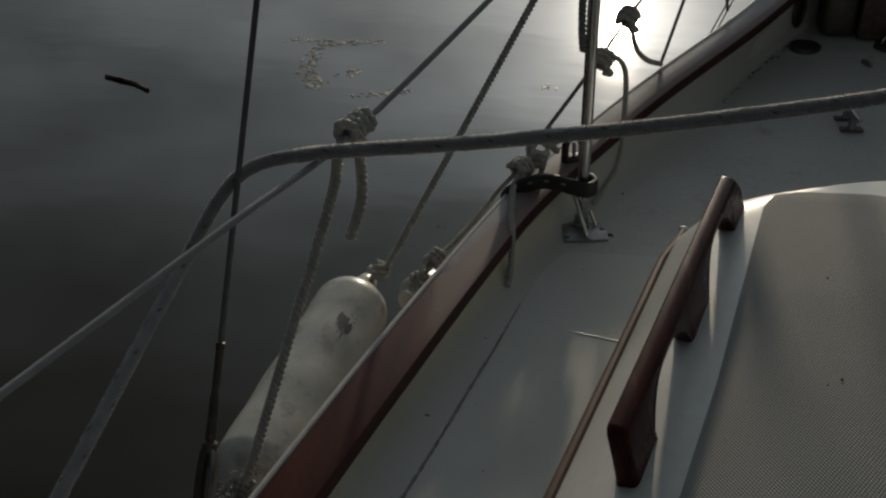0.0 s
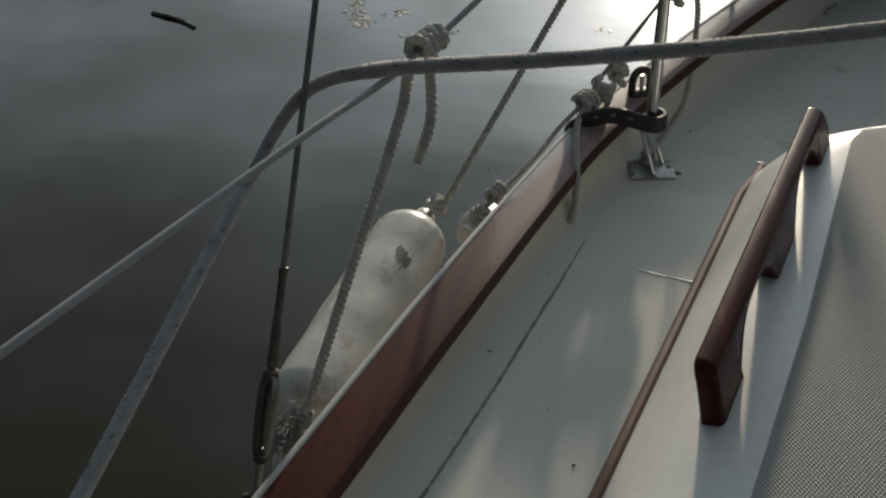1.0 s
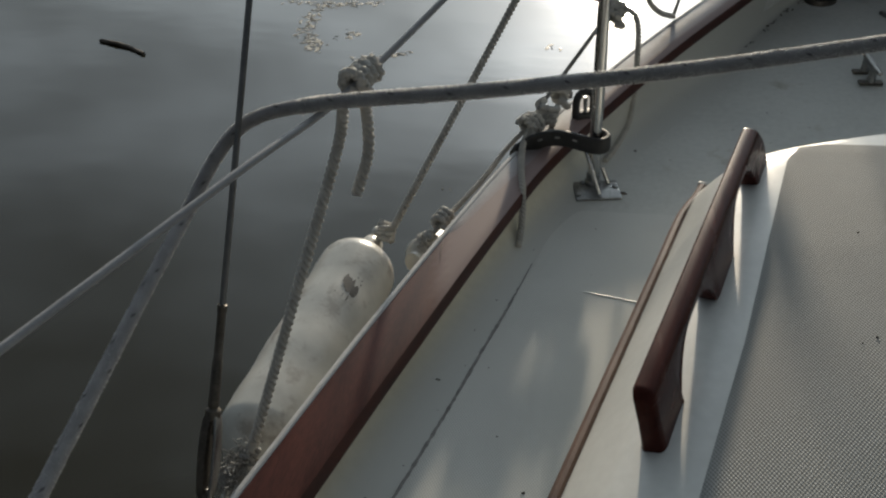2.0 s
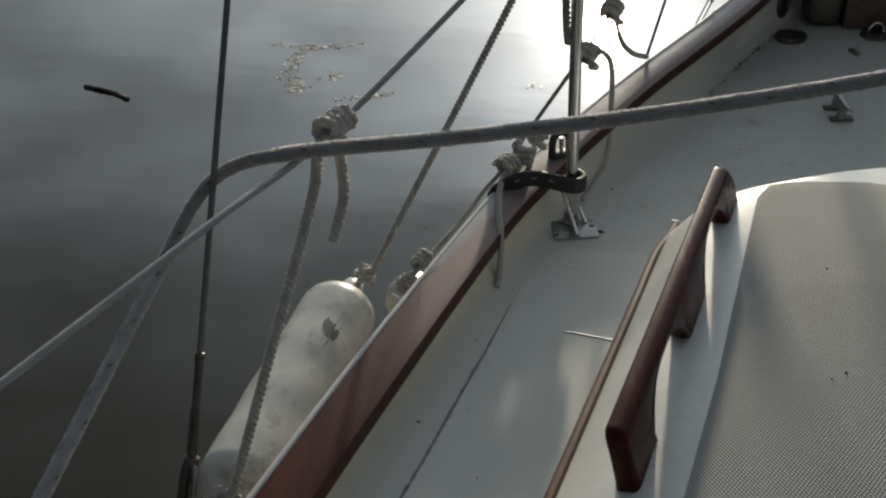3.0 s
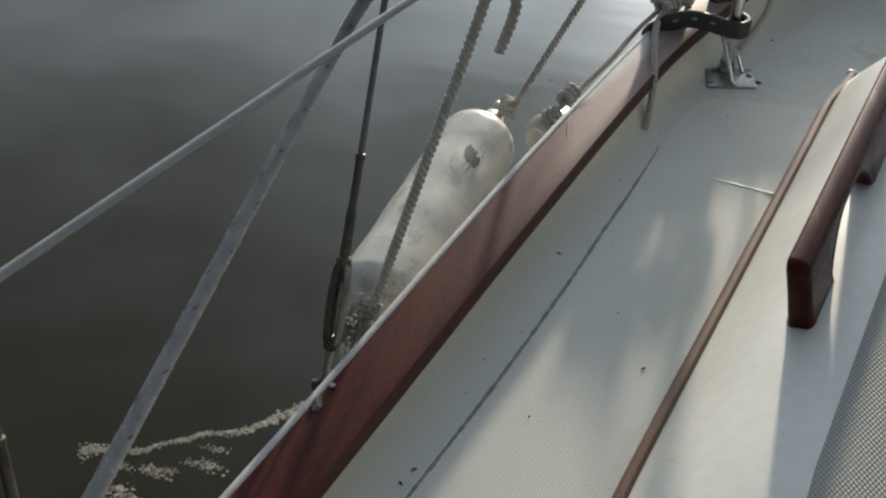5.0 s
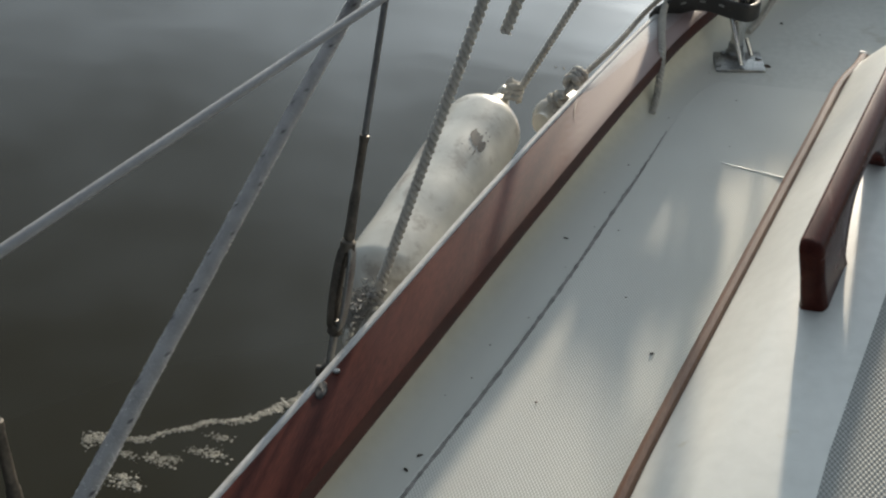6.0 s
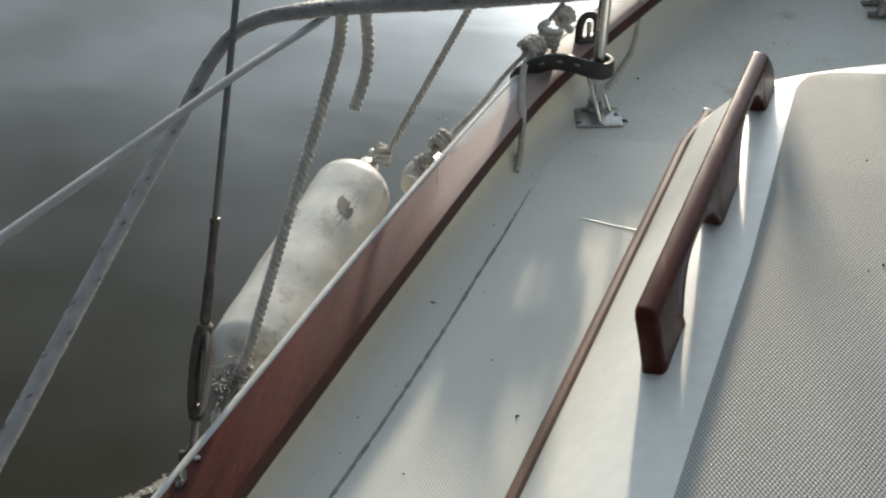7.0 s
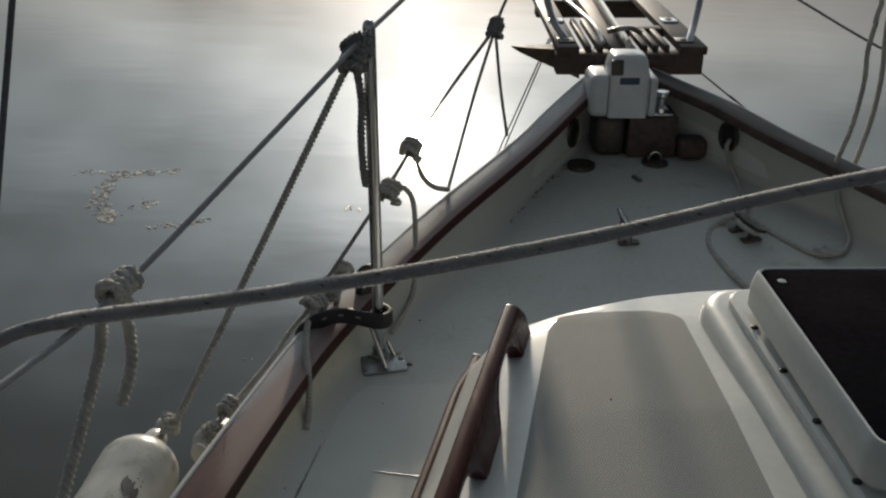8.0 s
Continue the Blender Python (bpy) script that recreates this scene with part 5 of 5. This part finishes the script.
for x in (-0.118, -0.078, 0.075, 0.112, 0.150):
    bm = bmesh.new()
    box(bm, (x, 1.70 if x > 0 else 1.78, PZ + 0.010), (0.020, 0.25 if x > 0 else 0.42, 0.024), 0.004)
    part("slat", bm, OLDWOOD, plat)
bm = bmesh.new()
box(bm, (-0.005, 2.0, PZ + 0.004), (0.085, 0.95, 0.04), 0.006)
part("centre_plank", bm, OLDWOOD, plat)
bm = bmesh.new()
box(bm, (0.11, 1.86, PZ + 0.004), (0.19, 0.06, 0.03), 0.005)
part("slat", bm, OLDWOOD, plat)
bm = bmesh.new()
box(bm, (0.0, 1.78, PZ - 0.07), (0.07, 0.36, 0.07), 0.01)
part("keel_beam", bm, OLDWOOD, plat)
bm = bmesh.new()
rows = []
for u in np.linspace(0, 1, 16):
    x, y = -0.135 - 0.240 * u, 1.655 + 0.006 * u
    hi = 0.330 + 0.004 * u
    lo = hi - 0.002 - 0.100 * (1 - u) ** 0.75 * (1 - 0.25 * u)
    w = 0.034 * (1 - u ** 3) + 0.001
    rows.append([Vector((x, y - w, hi)), Vector((x, y + w, hi)), Vector((x, y + w, lo)), Vector((x, y - w, lo))])
v = grid_faces(bm, rows, closed=True)
bm.faces.new(v[0])
bm.faces.new(v[-1][::-1])
part("shaped_end", bm, OLDWOOD, plat, "tapered wooden beam end")
for x, y in ((0.235, 1.93), (-0.19, 1.93), (0.215, 1.62), (-0.19, 1.62)):
    bm = bmesh.new()
    box(bm, (x, y, PZ + 0.0285), (0.056, 0.062, 0.006), 0.0025)
    plate = part("fixing_plate", bm, STEEL if y > 1.8 else BRONZE, plat)
    bm = bmesh.new()
    lathe(bm, [(0.013, 0.0), (0.012, 0.003), (0.007, 0.0042), (0.0005, 0.0042)], (x, y, PZ + 0.0312), sides=14)
    part("fixing_bolt", bm, BRONZE, plate)
# anchor stock and roller on the platform
anchor = base("anchor", (0.01, 1.75, PZ + 0.03), "grey steel anchor shank lying on the platform roller", "anchor")
bm = bmesh.new()
tube(bm, smooth_path([(0.0, 1.50, PZ + 0.045), (0.0, 1.8, PZ + 0.05), (0.02, 2.4, PZ + 0.05)], 0.03), 0.011, sides=10, flat=1.6)
part("shank", bm, DULLSTEEL, anchor)
bm = bmesh.new()
tube(bm, smooth_path([(-0.045, 1.62, PZ + 0.06), (-0.03, 1.58, PZ + 0.075), (0.02, 1.575, PZ + 0.08), (0.06, 1.60, PZ + 0.06)], 0.01), 0.009, sides=10)
part("shackle", bm, DULLSTEEL, anchor)
bm = bmesh.new()
tube(bm, smooth_path([(-0.075, 1.55, PZ + 0.04), (-0.085, 1.75, PZ + 0.06), (-0.13, 2.3, PZ + 0.05)], 0.03), 0.008, sides=8)
part("rod", bm, DULLSTEEL, anchor)

# pulpit
pul = base("pulpit", (0.227, 1.568, PZ), "stainless tube pulpit standing on the bow platform", "pulpit")
for pts in ([(0.227, 1.60, PZ + 0.02), (0.29, 1.75, 0.468), (0.42, 2.05, 0.92)], [(-0.184, 1.64, PZ + 0.02), (-0.244, 1.75, 0.466), (-0.33, 1.95, 0.92)]):
    bm = bmesh.new()
    tube(bm, smooth_path(pts, 0.03), 0.0125, sides=14)
    part("leg", bm, STEEL, pul)
bm = bmesh.new()
tube(bm, smooth_path([(0.42, 2.05, 0.92), (0.30, 2.5, 0.95), (0.04, 2.68, 0.96), (-0.24, 2.45, 0.95), (-0.33, 1.95, 0.92), (-0.34, 1.35, 0.88)], 0.04), 0.0125, sides=12)
part("top_rail", bm, STEEL, pul)

# ---- specks of dirt on the deck, and flotsam ----
rng = random.Random(9)
for x, y, r in ((-0.951, -0.224, 0.010), (-0.702, 0.175, 0.007), (-0.895, -0.061, 0.006), (-0.814, -0.66, 0.0026), (-0.679, 0.363, 0.0028), (-0.981, -0.445, 0.004), (-1.075, -0.91, 0.003), (-1.085, -0.935, 0.003)):
    bm = bmesh.new()
    lathe(bm, [(r, 0), (r * 0.8, 0.0015), (r * 0.3, 0.0022), (0.0003, 0.0023)], (0, 0, 0), sides=9)
    jitter(bm, r * 0.25, int(1000 * r + 100 * abs(x)))
    bmesh.ops.scale(bm, vec=(1.4, 0.55, 1), verts=bm.verts)
    o = thing("dirt_speck", bm, DIRT, "small dark speck of dirt on the deck", "dirt", "specks on the deck")
    o.matrix_world = Matrix.Translation((x, y, deck_z(x, y) + 0.0015)) @ Matrix.Rotation(rng.uniform(-0.6, 0.6), 4, "Z")
for x, y, r in ((-0.386, -0.587, 0.0018), (-0.405, -0.60, 0.0010), (-0.37, -0.35, 0.0014)):
    bm = bmesh.new()
    lathe(bm, [(r, 0), (r * 0.8, 0.0015), (0.0003, 0.002)], (0, 0, 0), sides=8)
    jitter(bm, r * 0.25, 3)
    o = thing("dirt_speck", bm, DIRT, "tiny dark speck on the grip panel", "dirt", "specks on the coachroof")
    o.matrix_world = Matrix.Translation((x, y, roof_z(x, y) + 0.0006))


def scum(name, trail, label, seed, count, spread, least=0.005, most=0.024):
    """Broken floating bits along a trail."""
    rng = random.Random(seed)
    bm = bmesh.new()
    path = smooth_path([(x, y, 0) for x, y in trail], 0.02)
    for _ in range(count):
        p = rng.choice(path) + Vector((rng.gauss(0, spread), rng.gauss(0, spread), 0))
        r = least + (most - least) * rng.random() ** 2.5
        nn = 7
        turn = rng.uniform(0, 3)
        ring = []
        for k in range(nn):
            a = 2 * math.pi * k / nn
            u, v = r * 1.9 * math.cos(a) * rng.uniform(0.4, 1.2), r * 0.7 * math.sin(a) * rng.uniform(0.4, 1.1)
            ring.append(bm.verts.new(afloat(p.x + u * math.cos(turn) - v * math.sin(turn), p.y + u * math.sin(turn) + v * math.cos(turn), 0.0015)))
        mid = bm.verts.new(afloat(p.x, p.y, 0.004))
        for k in range(nn):
            bm.faces.new((ring[k], ring[(k + 1) % nn], mid))
    return thing(name, bm, FOAM, label, "flotsam", kind="stuff")


scum("floating_scum", [(-2.424, 3.86), (-2.591, 3.723), (-2.583, 3.445), (-2.506, 3.197), (-2.366, 2.975)], "pale curl of scum floating on the water", 1, 208, 0.026, 0.005, 0.021)
scum("floating_scum", [(-2.83, 3.819), (-2.687, 3.809), (-2.45, 3.86), (-2.276, 3.9)], "pale streak of scum floating on the water", 2, 80, 0.025, 0.005, 0.021)
scum("floating_scum", [(-2.134, 2.879), (-2.023, 2.932), (-1.872, 2.989)], "pale broken streak of scum floating on the water", 5, 57, 0.022, 0.005, 0.021)
scum("floating_scum", [(-2.32, 3.12), (-2.25, 3.3)], "few pale scraps of scum floating on the water", 7, 19, 0.03, 0.005, 0.021)
scum("floating_scum", [(-1.136, 3.267), (-1.095, 3.285)], "small floating pale scrap", 3, 6, 0.015)
scum("floating_scum", [(-1.375, 1.46), (-1.35, 1.466)], "small floating pale scrap", 4, 3, 0.006, 0.003, 0.009)
bm = bmesh.new()
tube(bm, smooth_path([afloat(-3.586, 2.842, 0.004), afloat(-3.48, 2.812, 0.010), afloat(-3.38, 2.77, 0.006), afloat(-3.253, 2.69, 0.004)], 0.02), 0.011, sides=8)
jitter(bm, 0.002, 4)
thing("floating_stick", bm, DIRT, "dark stick floating on the water", "stick")

# frothy edge of a scum film beside the hull, with clots behind it
rng = random.Random(6)
bm = bmesh.new()
path = smooth_path([(-1.972, -0.655, 0), (-1.938, -0.635, 0), (-1.89, -0.623, 0), (-1.852, -0.615, 0), (-1.812, -0.577, 0), (-1.771, -0.551, 0), (-1.738, -0.522, 0), (-1.696, -0.508, 0), (-1.654, -0.481, 0), (-1.60, -0.42, 0), (-1.55, -0.36, 0)], 0.0035)
def bubble(bm, x, y, r, rng):
    """A low irregular dome of froth on the water."""
    n = 7
    turn = rng.uniform(0, 6)
    outer = [bm.verts.new(afloat(x + r * math.cos(turn + 6.283 * k / n) * rng.uniform(0.7, 1.25), y + r * math.sin(turn + 6.283 * k / n) * rng.uniform(0.6, 1.1), 0.0006)) for k in range(n)]
    inner = [bm.verts.new(afloat(x + r * 0.6 * math.cos(turn + 6.283 * k / n), y + r * 0.55 * math.sin(turn + 6.283 * k / n), r * rng.uniform(0.16, 0.34))) for k in range(n)]
    top = bm.verts.new(afloat(x, y, r * rng.uniform(0.28, 0.45)))
    for k in range(n):
        bm.faces.new((outer[k], outer[(k + 1) % n], inner[(k + 1) % n], inner[k]))
        bm.faces.new((inner[k], inner[(k + 1) % n], top))


for k in range(0, len(path)):
    p, u = path[k], k / len(path)
    d = (path[min(k + 1, len(path) - 1)] - path[max(k - 1, 0)]).normalized()
    n = Vector((-d.y, d.x, 0))
    wide = 0.0035 + 0.016 * max(0, 1 - u / 0.15) + 0.011 * max(0, (u - 0.5) / 0.5) + 0.0015 * math.sin(k * 0.21)
    for _ in range(8 + int(wide * 800)):
        o = rng.gauss(0, 0.5) * wide
        bubble(bm, p.x + n.x * o + rng.gauss(0, 0.003), p.y + n.y * o + rng.gauss(0, 0.003), 0.0009 + 0.0042 * rng.random() ** 3.0, rng)
for x, y, r in ((-1.794, -0.653, 0.020), (-1.825, -0.722, 0.026), (-1.698, -0.556, 0.014), (-1.687, -0.602, 0.018), (-1.731, -0.608, 0.010), (-1.860, -0.66, 0.012), (-1.760, -0.640, 0.012)):
    for _ in range(150):
        bubble(bm, x + rng.gauss(0, r * 0.9), y + rng.gauss(0, r * 0.4), r * (0.04 + 0.2 * rng.random() ** 3), rng)
thing("floating_scum", bm, FROTH, "frothy brownish edge of scum drifting beside the hull", "flotsam", kind="stuff")

rng = random.Random(23)
bm = bmesh.new()
for _ in range(70):
    y = rng.uniform(-1.3, 0.9)
    x = -half_at(y) + rng.choice((rng.uniform(0.10, 0.16), rng.uniform(0.10, 0.50)))
    r = rng.uniform(0.0006, 0.0022)
    ring = [bm.verts.new((x + r * 1.4 * math.cos(a) * rng.uniform(0.5, 1.1), y + r * math.sin(a) * rng.uniform(0.5, 1.1), deck_z(x, y) + 0.0022)) for a in np.linspace(0, 2 * math.pi, 7)[:-1]]
    mid = bm.verts.new((x, y, deck_z(x, y) + 0.0034))
    for k in range(6):
        bm.faces.new((ring[k], ring[(k + 1) % 6], mid))
thing("deck_grit", bm, DIRT, "fine dark grit scattered over the side deck", "dirt", kind="stuff")

# dirt gathered along the foredeck's edge
rng = random.Random(14)
bm = bmesh.new()
for _ in range(130):
    y = 0.80 + 0.45 * rng.random() ** 0.7
    if math.sin(y * 37) + math.sin(y * 61) < rng.uniform(-1.2, 1.2):
        continue
    x = -half_at(y) + 1.22 * (wall_in(y) + 0.020 + abs(rng.gauss(0, 0.007)))
    r, turn = rng.uniform(0.001, 0.005), rng.gauss(0.62, 0.3)
    z = deck_z(x, y) + 0.0070
    ring = []
    for a in np.linspace(0, 2 * math.pi, 8)[:-1]:
        u, v = 0.6 * r * math.cos(a) * rng.uniform(0.5, 1.2), 2.0 * r * math.sin(a) * rng.uniform(0.4, 1.2)
        ring.append(bm.verts.new((x + u * math.cos(turn) + v * math.sin(turn), y - u * math.sin(turn) + v * math.cos(turn), z)))
    mid = bm.verts.new((x, y, z + 0.0012))
    for q in range(7):
        bm.faces.new((ring[q], ring[(q + 1) % 7], mid))
thing("edge_dirt", bm, DIRT, "dark dirt along the foot of the bulwark", "dirt", kind="stuff")
